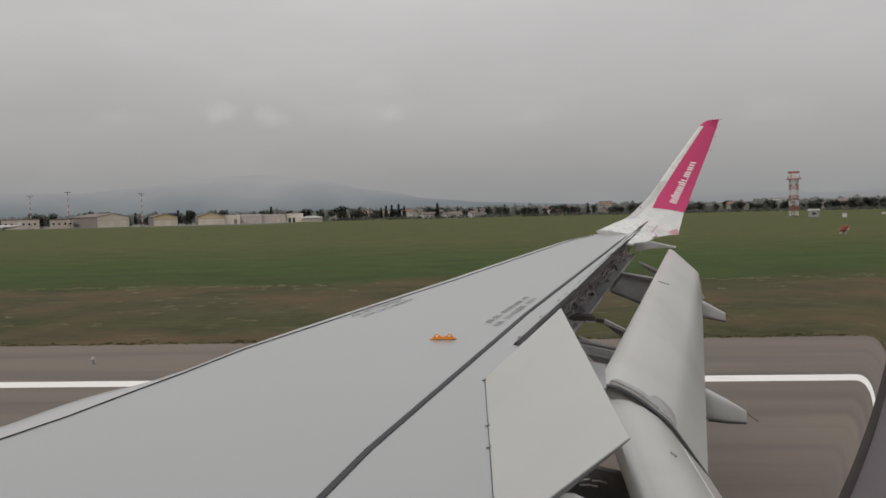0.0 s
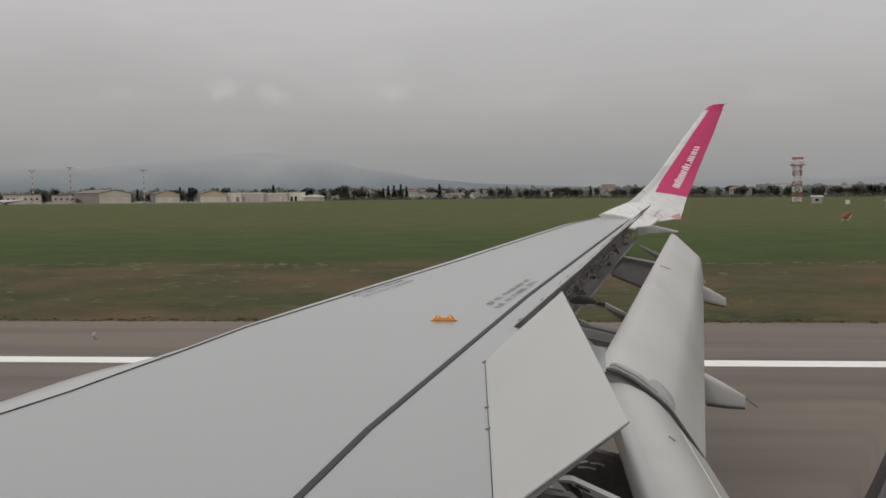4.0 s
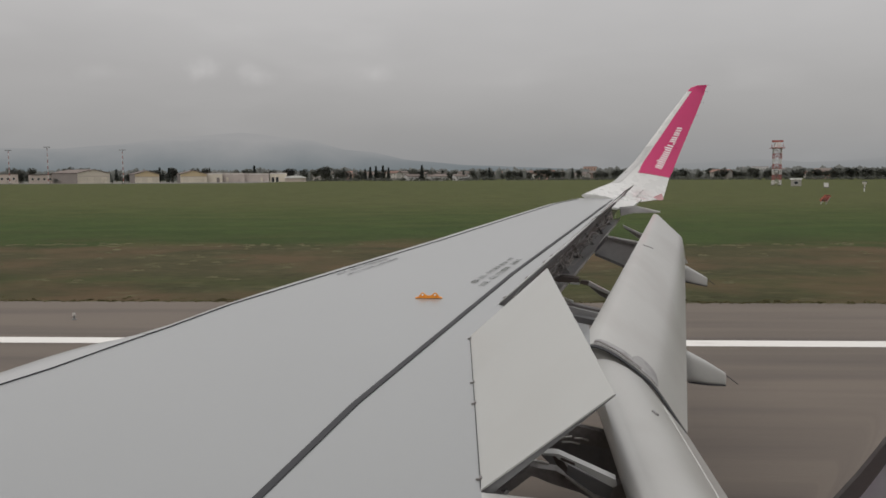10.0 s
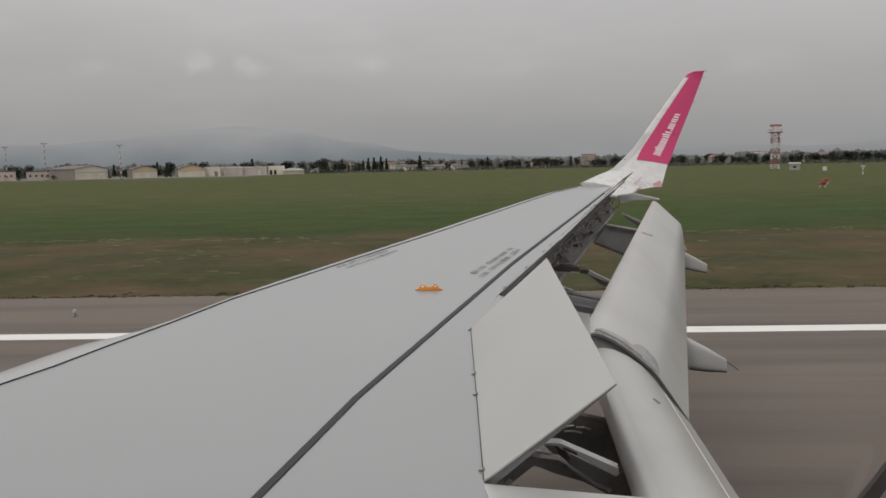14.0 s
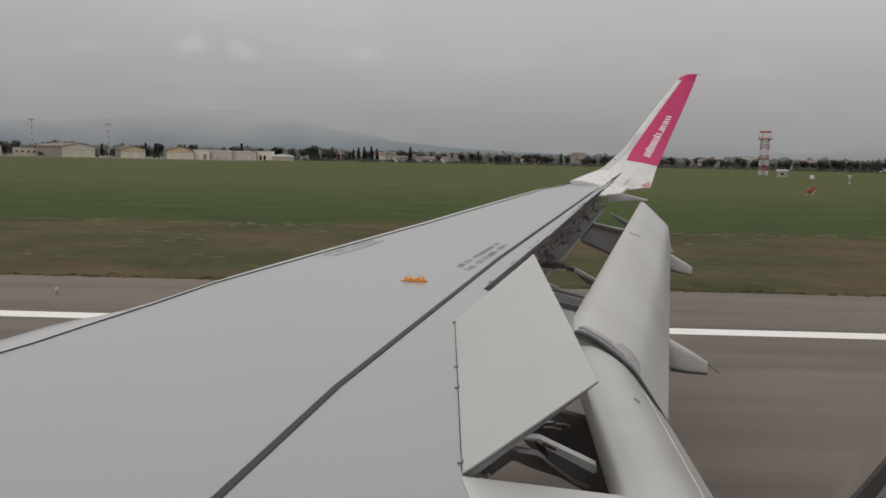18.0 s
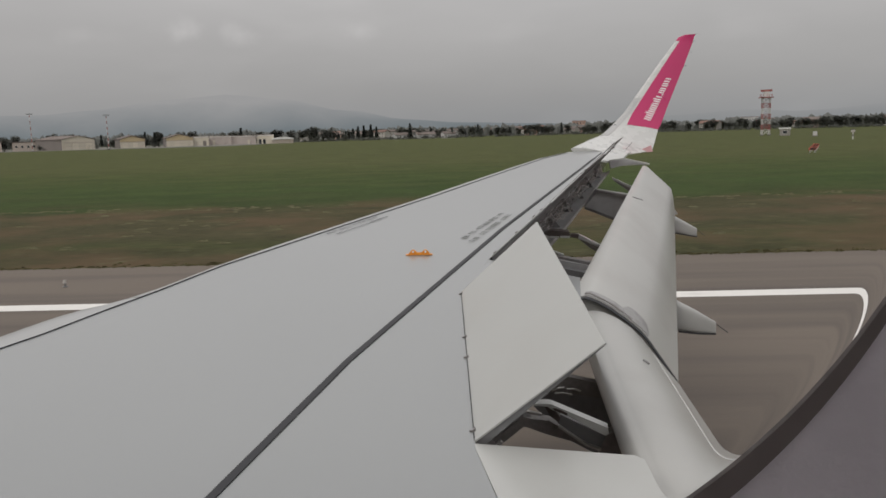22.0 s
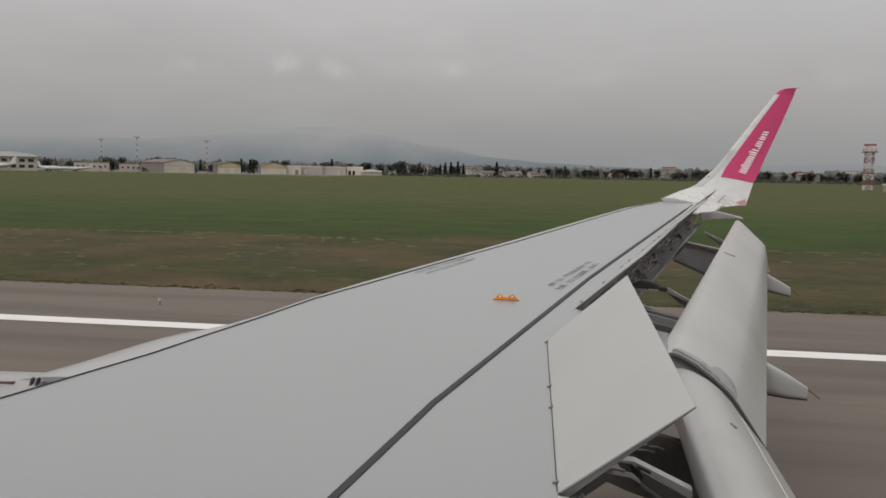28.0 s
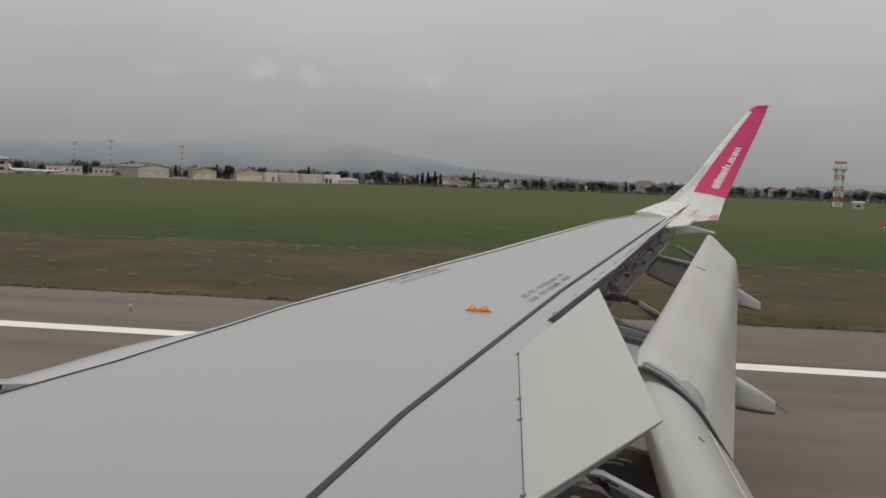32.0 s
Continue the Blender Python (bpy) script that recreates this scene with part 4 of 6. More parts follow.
for x0, x1 in ((0.717, 0.792), (0.806, 0.888)):
    side_plate("beam_flange", [(x0, 3.595), (x1, 3.590), (x1, 3.577), (x0, 3.582)], 6.88, 0.03, PANEL_WHITE, "white flange under the track beam")
side_plate("beam_flange", [(0.70, 3.524), (0.72, 3.517), (0.791, 3.490), (0.791, 3.476), (0.725, 3.503)], 6.5, 0.03, PANEL_WHITE, "white flange on the track")
side_plate("track_slab", [(0.68, 3.495), (0.837, 3.462), (0.986, 3.428), (1.08, 3.405), (1.07, 3.375), (0.978, 3.399), (0.754, 3.450)], 6.45, 0.08, BAY_DARK, "dark track slab")
side_plate("track_slab", [(0.70, 3.470), (0.97, 3.408), (1.06, 3.385), (1.04, 3.335), (0.954, 3.356), (0.788, 3.385)], 6.42, 0.08, PANEL_GREY, "grey track slab")
side_plate("track_slab", [(0.74, 3.410), (0.94, 3.369), (1.02, 3.350), (1.00, 3.310), (0.905, 3.330), (0.809, 3.348)], 6.30, 0.08, SHROUD, "dark lower track slab")
part("actuator_rod", beam((0.254, 3.42, 3.255), (0.320, 3.42, 3.242), 0.02, 0.010), STEEL, airliner, "bright actuator rod")
me = Mesh()
me.quad_grid([[on_wing(0.0, y, -0.005) for y in (2.97, 3.7, 4.4, 5.08)], [on_wing(0.03, y, -0.23) for y in (2.97, 3.7, 4.4, 5.08)], [on_wing(0.14, y, -0.25) for y in (2.97, 3.7, 4.4, 5.08)], [on_wing(0.14, y, -0.28) for y in (2.97, 3.7, 4.4, 5.08)]])
part("spar_face", me, BAY_DARK, airliner, "dirty dark spar face")
for i in range(10):
    y = 3.05 + 0.19 * i
    part("pipe" if i % 2 else "cable", Mesh().tube([on_wing(0.04 + 0.02 * (i % 3), y, -0.06 - 0.03 * (i % 4)), on_wing(0.10, y + 0.25, -0.12), on_wing(0.05, y + 0.6, -0.08 - 0.02 * (i % 3))], 0.008, 5), CABLE if i % 2 else STEEL, airliner)

# aileron, tip and winglet
AIL_IN = [(2.159, 12.22, 4.058), (2.392, 12.22, 4.084), (2.776, 12.22, 3.985), (2.777, 12.22, 3.972), (2.37, 12.22, 3.966), (2.18, 12.22, 3.924)]
AIL_OUT = [(2.481, 13.8, 4.010), (2.711, 13.8, 4.030), (3.140, 13.8, 3.927), (3.141, 13.8, 3.908), (2.676, 13.8, 3.919), (2.494, 13.8, 3.90)]
aileron = part("aileron", Mesh().loft([AIL_IN, AIL_OUT]), PANEL_WHITE, airliner, "white aileron with its hollow end showing")
end_in = [(2.165, 12.215, 4.043), (2.395, 12.215, 4.062), (2.74, 12.215, 3.984), (2.37, 12.215, 3.968), (2.185, 12.215, 3.928)]
part("end_rib", Mesh().loft([end_in, [(x, 12.19, z) for x, _, z in end_in]]), PANEL_GREY, aileron, "grey aileron end rib")
part("tip_panel", Mesh().plate([on_wing(2.17, 12.35), on_wing(2.47, 12.70), on_wing(2.78, 13.62), on_wing(2.75, 14.0, 0.004), on_wing(2.42, 13.9, 0.004), on_wing(2.05, 12.5)], 0.03), WHITE_PAINT, airliner, "white fixed panel inboard of the winglet")
LE = [(1.80, 13.9, 4.205), (2.12, 14.3, 4.315), (2.38, 14.6, 4.395), (2.51, 14.75, 4.455), (2.70, 14.95, 4.60), (2.95, 15.15, 4.82), (3.19, 15.35, 5.10), (3.68, 15.75, 5.68), (4.14, 16.10, 6.21), (4.21, 16.15, 6.28), (4.33, 16.18, 6.33)]
TE = [(2.62, 13.7, 4.07), (3.36, 14.6, 4.12), (3.45, 14.8, 4.26), (3.52, 14.95, 4.39), (3.585, 15.1, 4.50), (3.66, 15.2, 4.60), (3.87, 15.5, 4.98), (4.27, 15.95, 5.72), (4.50, 16.20, 6.18), (4.53, 16.23, 6.27), (4.57, 16.25, 6.35)]


def winglet_ring(i, s0=0.0, s1=1.0, proud=0.0):
    """One cross-section of the winglet between two chord fractions."""
    a, b = Vector(LE[i]), Vector(TE[i])
    nxt, prv = min(i + 1, len(LE) - 1), max(i - 1, 0)
    span = Vector(LE[nxt]) + Vector(TE[nxt]) - Vector(LE[prv]) - Vector(TE[prv])
    out = (b - a).cross(span).normalized()
    c = (b - a).length
    fr = [0.0, 0.02, 0.08, 0.2, 0.4, 0.65, 0.85, 1.0]
    fr = sorted({s0, s1} | {f for f in fr if s0 < f < s1})

    def half(s):
        return c * 0.055 * (2.6 * math.sqrt(s) * (1 - s) + 0.06) + proud

    inner = [tuple(a + (b - a) * s - out * half(s)) for s in fr]
    outer = [tuple(a + (b - a) * s + out * half(s)) for s in reversed(fr)]
    return inner + outer


part("winglet_root", Mesh().loft([winglet_ring(i) for i in range(0, 6)]), WHITE_PAINT, airliner, "white blended winglet root", smooth=True)
part("winglet", Mesh().loft([winglet_ring(i) for i in range(5, 11)]), WHITE_PAINT, airliner, "white upswept winglet", smooth=True)
part("leading_edge", Mesh().loft([winglet_ring(i, 0.0, 0.16, 0.004) for i in range(2, 7)]), EDGE_METAL, airliner, "worn bare metal leading edge", smooth=True)
panel_rings = []
for i, s0 in zip((4, 5, 6, 7, 8), (0.30, 0.20, 0.20, 0.215, 0.22)):
    n_mid = [s0 + (1 - s0) * k / 7 for k in range(8)]
    a, b = Vector(LE[i]), Vector(TE[i])
    span = Vector(LE[i + 1]) + Vector(TE[i + 1]) - Vector(LE[i - 1]) - Vector(TE[i - 1])
    out = (b - a).cross(span).normalized()
    c = (b - a).length
    hf = [c * 0.055 * (2.6 * math.sqrt(s) * (1 - s) + 0.06) + 0.005 for s in n_mid]
    ring = [tuple(a + (b - a) * s - out * h) for s, h in zip(n_mid, hf)] + [tuple(a + (b - a) * s + out * h) for s, h in reversed(list(zip(n_mid, hf)))]
    panel_rings.append(ring)
part("pink_panel", Mesh().loft(panel_rings), PINK, airliner, "bright magenta winglet panel", smooth=True)
tip_rings = [winglet_ring(i, 0.0, 1.0, 0.006) for i in (8, 9, 10)]
part("pink_tip", Mesh().loft(tip_rings), PINK, airliner, "magenta winglet tip cap", smooth=True)


def winglet_point(u, s, lift):
    """A point on the winglet's inboard face: u up the panel, s along the chord."""
    k = u * 4
    i = min(3, int(k))
    f = k - i
    a = Vector(LE[4 + i]).lerp(LE[5 + i], f)
    b = Vector(TE[4 + i]).lerp(TE[5 + i], f)
    span = Vector(LE[8]) + Vector(TE[8]) - Vector(LE[4]) - Vector(TE[4])
    out = (b - a).cross(span).normalized()
    c = (b - a).length
    return tuple(a + (b - a) * s + out * (c * 0.055 * (2.6 * math.sqrt(s) * (1 - s) + 0.06) + lift))


# the name on the winglet, as plain white bars
MID = [(Vector(a) + Vector(b)) / 2 for a, b in zip(LE[4:9], TE[4:9])]
RUN = [0.0]
for a, b in zip(MID, MID[1:]):
    RUN.append(RUN[-1] + (b - a).length)


def up_panel(f):
    """Fraction of the panel's true length to the rings' own count."""
    d = f * RUN[-1]
    k = max(i for i in range(4) if RUN[i] <= d)
    return (k + (d - RUN[k]) / (RUN[k + 1] - RUN[k])) / 4


at = 0.105
for w, rise, bars in ((1.45, 1.0, 3), (0.30, 1.25, 1), (0.85, 1.0, 2), (0.85, 1.0, 2), (0.95, 1.0, 2), (0.30, 1.25, 1), (0.55, 1.0, 1), (0.28, 0.28, 1), (0.85, 1.0, 2), (1.05, 1.0, 2), (1.65, 1.0, 3)):
    wide = w * 0.0405
    stroke = 0.0125
    for k in range(bars):
        a = at + (wide - stroke) * (k / (bars - 1) if bars > 1 else 0.5)
        base = 0.715 + 0.025 * (a - 0.1) / 0.48
        top = base - 0.185 * rise
        ends = [(a, base), (a + stroke, base), (a + stroke, top), (a, top)]
        me = Mesh().loft([[winglet_point(up_panel(u), q, lift) for u, q in ends] for lift in (0.005, 0.010)])
        part("marking", me, LETTER, airliner, "white mark on the magenta panel")
    at += wide + 0.0095
part("root_stripe", Mesh().loft([[(3.00, 14.545 + d, 4.085), (3.141, 14.56 + d, 4.155), (3.312, 14.57 + d, 4.222), (3.34, 14.56 + d, 4.110)] for d in (-0.11, -0.10)]), PALE_PINK, airliner, "faded pink patch on the winglet root")
for a, b in (((2.33, 13.55, 4.148), (2.62, 14.15, 4.215)), ((2.60, 13.62, 4.080), (2.96, 14.40, 4.288))):
    part("panel_gap", Mesh().tube([a, b], 0.005, 5), SEAL, airliner, "dark panel gap")
for i, f in ((7, 0.0), (7, 0.6), (8, 0.4), (10, 0.0)):
    p = Vector(TE[i]).lerp(TE[min(i + 1, 10)], f)
    part("static_wick", Mesh().tube([p, p + Vector((0.06, 0.01, -0.006))], 0.0025, 5), SEAL, airliner)
part("tip_lamp", Mesh().tube([(2.74, 14.92, 4.60), (2.80, 14.94, 4.60)], 0.016, 8), GLASS_DARK, airliner, "dark lamp lens in the winglet edge")

# orange rope lug with two rings
lug = Mesh()
outline = [(-0.496, 0.0), (-0.470, 0.014), (-0.455, 0.034), (-0.443, 0.045), (-0.427, 0.045), (-0.414, 0.032), (-0.402, 0.023), (-0.370, 0.023), (-0.358, 0.032), (-0.345, 0.045), (-0.329, 0.045), (-0.317, 0.034), (-0.303, 0.014), (-0.278, 0.0)]
lug.loft([[(x, y, wz(6.2) + z) for x, z in outline] for y in (6.196, 6.216)])
part("rope_lug", lug, ORANGE, airliner, "orange rope attachment lug on the wing")
# white plugs stand in for the bright view through the ring holes
for cx in (-0.435, -0.337):
    part("rope_hole_plug", Mesh().tube([(cx, 6.193, wz(6.2) + 0.029), (cx, 6.219, wz(6.2) + 0.029)], 0.0085, 12), LETTER, airliner, "white plug for the light seen through the ring")
part("lug_base", Mesh().box((-0.492, 6.185, wz(6.2) + 0.004), (-0.282, 6.227, wz(6.2) + 0.010)), ORANGE, airliner)


def stencil_row(a, b, count, tall, seed, mat, gaps):
    """Illegible stencil lettering as a row of small plain marks."""
    r = random.Random(seed)
    a, b = Vector((*a, 0)), Vector((*b, 0))
    d, side = (b - a) / count, Vector(((b - a).y, -(b - a).x, 0)).normalized() * tall
    for i in range(count):
        if i in gaps:
            continue
        p, q = a + d * i, a + d * (i + r.uniform(0.5, 0.72))
        m = p.lerp(q, 0.22)
        n = p.lerp(q, 0.78)
        bars = ((p, m, 0.0, 1.0), (n, q, 0.0, 1.0), (m, n, 0.0, 0.2), (m, n, 0.8, 1.0))
        for e0, e1, f0, f1 in (bars[:2], (bars[0], bars[3]), (bars[0], bars[1], bars[2]), (bars[0], bars[2]))[r.randrange(4)]:
            corners = (e0 + side * f0, e1 + side * f0, e1 + side * f1, e0 + side * f1)
            part("stencil_mark", Mesh().plate([on_wing(v.x, v.y, 0.008) for v in corners], 0.003), mat, airliner)


stencil_row((0.055, 6.655), (0.45, 7.91), 26, -0.052, 3, STENCIL, (4, 5, 9, 18, 19, 24))
stencil_row((-0.014, 6.78), (0.383, 7.99), 26, -0.052, 5, STENCIL, (3, 7, 8, 16, 21, 22))
FAINT = material("faded_stencil", (0.22, 0.22, 0.226), 0.3, 0.0, 0.05, 20.0, coat=0.6, gloss_var=0.01)
stencil_row((-1.17, 7.12), (-0.80, 7.95), 22, -0.03, 8, FAINT, (5, 11))
stencil_row((-1.27, 7.14), (-0.90, 7.95), 22, -0.03, 9, FAINT, (4, 10))

# engine and pylon under and ahead of the wing
nac = []
for x, r, z in ((-7.2, 0.86, 1.95), (-7.05, 0.97, 1.95), (-6.5, 1.05, 1.95), (-5.6, 1.06, 1.96), (-4.8, 1.0, 2.0), (-4.1, 0.85, 2.05), (-3.6, 0.68, 2.08)):
    nac.append([(x, 4.0 + r * math.cos(a), z + r * math.sin(a)) for a in [2 * math.pi * j / 28 for j in range(28)]])
engine = part("engine_nacelle", Mesh().loft(nac, caps=False), WHITE_PAINT, airliner, "white engine nacelle", smooth=True)
part("fan_face", Mesh().tube([(-6.9, 4.0, 1.95), (-6.85, 4.0, 1.95)], 0.84, 28), BAY_DARK, engine)
part("exhaust_cone", Mesh().tube([(-4.2, 4.0, 2.05), (-3.0, 4.0, 2.1)], 0.5, 20, r2=0.12), BAY_METAL, engine)
pyl = []
for x, w, z0, z1 in ((-5.9, 0.05, 2.7, 3.04), (-5.0, 0.2, 2.7, 3.18), (-4.0, 0.26, 2.6, 3.27), (-3.3, 0.27, 2.6, 3.33), (-2.85, 0.2, 2.7, 3.35)):
    pyl.append([(x, 4.0 - w, z0), (x, 4.0 + w, z0), (x, 4.0 + w, z1 - 0.06), (x, 4.0 + w * 0.5, z1), (x, 4.0 - w * 0.5, z1), (x, 4.0 - w, z1 - 0.06)])
pylon = part("pylon", Mesh().loft(pyl), PYLON_GREY, airliner, "grimy light grey engine pylon fairing", smooth=True)
PYLON_TOP = [(-4.0, 3.27), (-3.3, 3.33), (-2.85, 3.35)]
for i in range(7):
    x = -3.62 + 0.09 * i
    z = along(PYLON_TOP, x)
    part("screw", Mesh().tube([(x, 3.852, z - 0.012), (x, 3.848, z + 0.002)], 0.007, 6), SEAL, pylon)
part("pylon_groove", Mesh().loft([[(x, y, along(PYLON_TOP, x) + dz) for x, y, dz in ((x0, 3.872, 0.004), (x0, 3.892, 0.004), (x0, 3.892, -0.01), (x0, 3.872, -0.01))] for x0 in (-3.95, -3.3, -3.0)]), GROOVE, pylon, "brown sealed groove")
for x in (-2.905, -2.870):
    part("bracket", Mesh().loft([[(x, 3.90, 3.335), (x + 0.014, 3.90, 3.335), (x + 0.020, 3.90, 3.376), (x + 0.008, 3.90, 3.376)], [(x, 3.87, 3.33), (x + 0.014, 3.87, 3.33), (x + 0.020, 3.88, 3.372), (x + 0.008, 3.88, 3.372)]]), SEAL, pylon, "small dark bracket")

# fuselage with the cabin window that the camera looks out of
CY, CZ, FR = -1.66, 4.15, 1.98
WX0, WX1, WZ0, WZ1 = -0.45, 0.45, 4.12, 4.88
angs = [radians(-90 + 7.5 * k) for k in range(48)]
a0, a1 = math.asin((WZ0 - CZ) / FR), math.asin((WZ1 - CZ) / FR)
angs = sorted([a for a in angs if not (a0 - 0.03 < a < a1 + 0.03)] + [a0, a1])
xs = [(-15.5, 0.15), (-15.0, 0.75), (-14.0, 1.25), (-12.5, 1.7), (-10.5, 1.95), (-9, 1.98), (-6, 1.98), (-3, 1.98), (-1.5, 1.98), (WX0, 1.98), (WX1, 1.98), (1.5, 1.98), (3, 1.98), (6, 1.98), (9, 1.98), (12, 1.85), (16, 1.3), (20, 0.6), (21.5, 0.2)]
# unseen openings opposite, added and sized to light the cabin lining
light_slots = [x for x in (0.533 * k + 0.27 for k in range(-17, 17)) if abs(x) > 0.9]
xs = sorted(xs + [(x + s, 1.98) for x in light_slots for s in (-0.21, 0.21) if abs(x + s - WX0) > 1e-3 and not WX0 < x + s < WX1])
shell = Mesh()
k = len(angs)
for x, r in xs:
    lift = 0.9 * (1.98 - r) / 1.98 if x > 0 else -0.25 * (1.98 - r)
    shell.v += [(x, CY + r * math.cos(a), CZ + lift + r * math.sin(a)) for a in angs]
for i in range(len(xs) - 1):
    for j in range(k):
        if xs[i][0] == WX0 and angs[j] == a0:
            continue
        if 2.2 < angs[j] < 3.05 and any(abs((xs[i][0] + xs[i + 1][0]) / 2 - x) < 0.20 for x in light_slots):
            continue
        shell.f.append((i * k + j, i * k + (j + 1) % k, (i + 1) * k + (j + 1) % k, (i + 1) * k + j))
shell.f.append(tuple(range(k)))
shell.f.append(tuple((len(xs) - 1) * k + j for j in reversed(range(k))))
part("fuselage", shell, WHITE_PAINT, airliner, "white fuselage with a cabin window and added light openings", smooth=True)


def oval(cx, cz, hw, hh, power, grow=0.0, n=512):
    """The window's outline: a rounded lower aft corner, and more room forward and above."""
    pts = []
    for i in range(n):
        a = 2 * math.pi * i / n
        c, q = math.cos(a), math.sin(a)
        w, h = (hw if c > 0 else 0.30) + grow, (hh if q < 0 else 0.24) + grow
        e = 2 / (power if c > 0 and q < 0 else 2.6)
        pts.append((cx + w * math.copysign(abs(c) ** e, c), cz + h * math.copysign(abs(q) ** e, q)))
    return pts


def square_ring(cx, cz, hw, hh, n=48):
    pts = []
    for i in range(n):
        a = 2 * math.pi * i / n
        c, s = math.cos(a), math.sin(a)
        m = max(abs(c), abs(s))
        pts.append((cx + hw * c / m, cz + hh * s / m))
    return pts


WIN, RIM = (-0.0556, 4.5400, 0.1770, 0.1631, 2.193), (-0.0611, 4.5581, 0.1842, 0.1880, 2.33)
outer_edge = square_ring(-0.06, 4.5, 0.52, 0.40, 512)
gasket_in, gasket_out, lip_out = oval(*WIN), oval(*RIM), oval(*RIM, 0.03)
wall = Mesh()
wall.quad_grid([[(x, 0.105, z) for x, z in outer_edge], [(x, 0.138, z) for x, z in lip_out], [(x, 0.158, z) for x, z in gasket_out], [(x, 0.168, z) for x, z in lip_out], [(x, 0.175, z) for x, z in outer_edge]], close_u=True, close_v=True)
part("window_surround", wall, CABIN, airliner, "grey cabin lining round the window", smooth=True)
gk = Mesh()
gk.quad_grid([[(x, 0.1575, z) for x, z in gasket_out], [(x, 0.1590, z) for x, z in gasket_in], [(x, 0.1605, z) for x, z in gasket_in], [(x, 0.1605, z) for x, z in gasket_out]], close_u=True, close_v=True)
part("window_gasket", gk, GASKET, airliner, "dark rubber window gasket", smooth=True)
# the pane: flat, thinning towards its rim
pane_rows = []
for d in [-0.02, -0.01, -0.004] + [-0.0015 + 0.0005 * k for k in range(14)] + [0.012, 0.02, 0.04]:
    pane_rows.append([(x, 0.1612 + PANE_BEND * min(0.006, max(0.0, 0.0048 - d)) ** 3, z) for x, z in oval(*WIN, -d)])
pane_rows.reverse()
pn = Mesh()
pn.quad_grid(pane_rows + [[(x, 0.1670, z) for x, _, z in row] for row in reversed(pane_rows)], close_u=True)
pn.f.append(tuple(range(512)))
pn.f.append(tuple(len(pn.v) - 512 + k for k in reversed(range(512))))
pane = part("window_pane", pn, PANE, airliner, "clear acrylic cabin window pane", smooth=True)
pane.visible_shadow = False
part("cabin_ceiling", Mesh().box((-3, -2.6, 5.55), (3, -0.35, 5.6)), CABIN, airliner, "pale cabin lining")
part("cabin_floor", Mesh().box((-3, -3.4, 3.40), (3, -0.05, 3.45)), CABIN, airliner, "cabin floor")

# other wing in outline, tail and landing gear
mir = [[(x, 2 * CY - y, z) for x, y, z in r] for r in rings]
part("far_wing", Mesh().loft(mir), WING_GREY, airliner, "light grey opposite wing", smooth=True)
fin = [[(16.0, CY - 0.12, 5.6), (20.6, CY - 0.1, 5.6), (20.6, CY + 0.1, 5.6), (16.0, CY + 0.12, 5.6)], [(19.6, CY - 0.05, 11.4), (21.6, CY - 0.05, 11.4), (21.6, CY + 0.05, 11.4), (19.6, CY + 0.05, 11.4)]]
part("tail_fin", Mesh().loft(fin), PINK, airliner, "magenta tail fin")
for s in (-1, 1):
    part("tailplane", Mesh().loft([[(17.5, CY + s * 0.5, 5.3), (20.5, CY + s * 0.5, 5.3), (20.5, CY + s * 0.5, 5.45), (17.5, CY + s * 0.5, 5.45)], [(20.2, CY + s * 6.2, 5.9), (21.5, CY + s * 6.2, 5.9), (21.5, CY + s * 6.2, 5.96), (20.2, CY + s * 6.2, 5.96)]]), WHITE_PAINT, airliner, "white tailplane")
for gx, gy, r in ((0.6, CY - 3.8, 0.58), (0.6, CY + 3.8, 0.58), (-12.0, CY, 0.38)):
    leg = part("gear_leg", Mesh().tube([(gx, gy, r), (gx, gy, 2.9)], 0.11, 10), STEEL, airliner, "steel landing gear leg")
    for s in (-0.42, 0.42):
        w = s * r / 0.58
        part("wheel", Mesh().tube([(gx, gy + w - 0.16, r), (gx, gy + w - 0.12, r), (gx, gy + w + 0.12, r), (gx, gy + w + 0.16, r)], r, 24), TYRE, leg, "black landing gear tyre")

# ---- across the field: bearings are degrees aft of abeam ----
def spot(az, d, z=0.0):
    return (d * math.sin(radians(az)), d * math.cos(radians(az)), z)


def windows(parent, x0, x1, z0, z1, y, cols, rows, w, h):
    """Framed dark panes on a wall that faces -y."""
    for r in range(rows):
        for c in range(cols):
            x = x0 + (x1 - x0) * (c + 0.5) / cols
            z = z0 + (z1 - z0) * (r + 0.5) / rows
            ob = part("window", Mesh().box((x - w / 2, y - 0.06, z - h / 2), (x + w / 2, y + 0.1, z + h / 2)), MAST_WHITE, parent)
            part("pane", Mesh().box((x - w / 2 + 0.12, y - 0.09, z - h / 2 + 0.12), (x + w / 2 - 0.12, y, z + h / 2 - 0.12)), GLASS_DARK, ob)


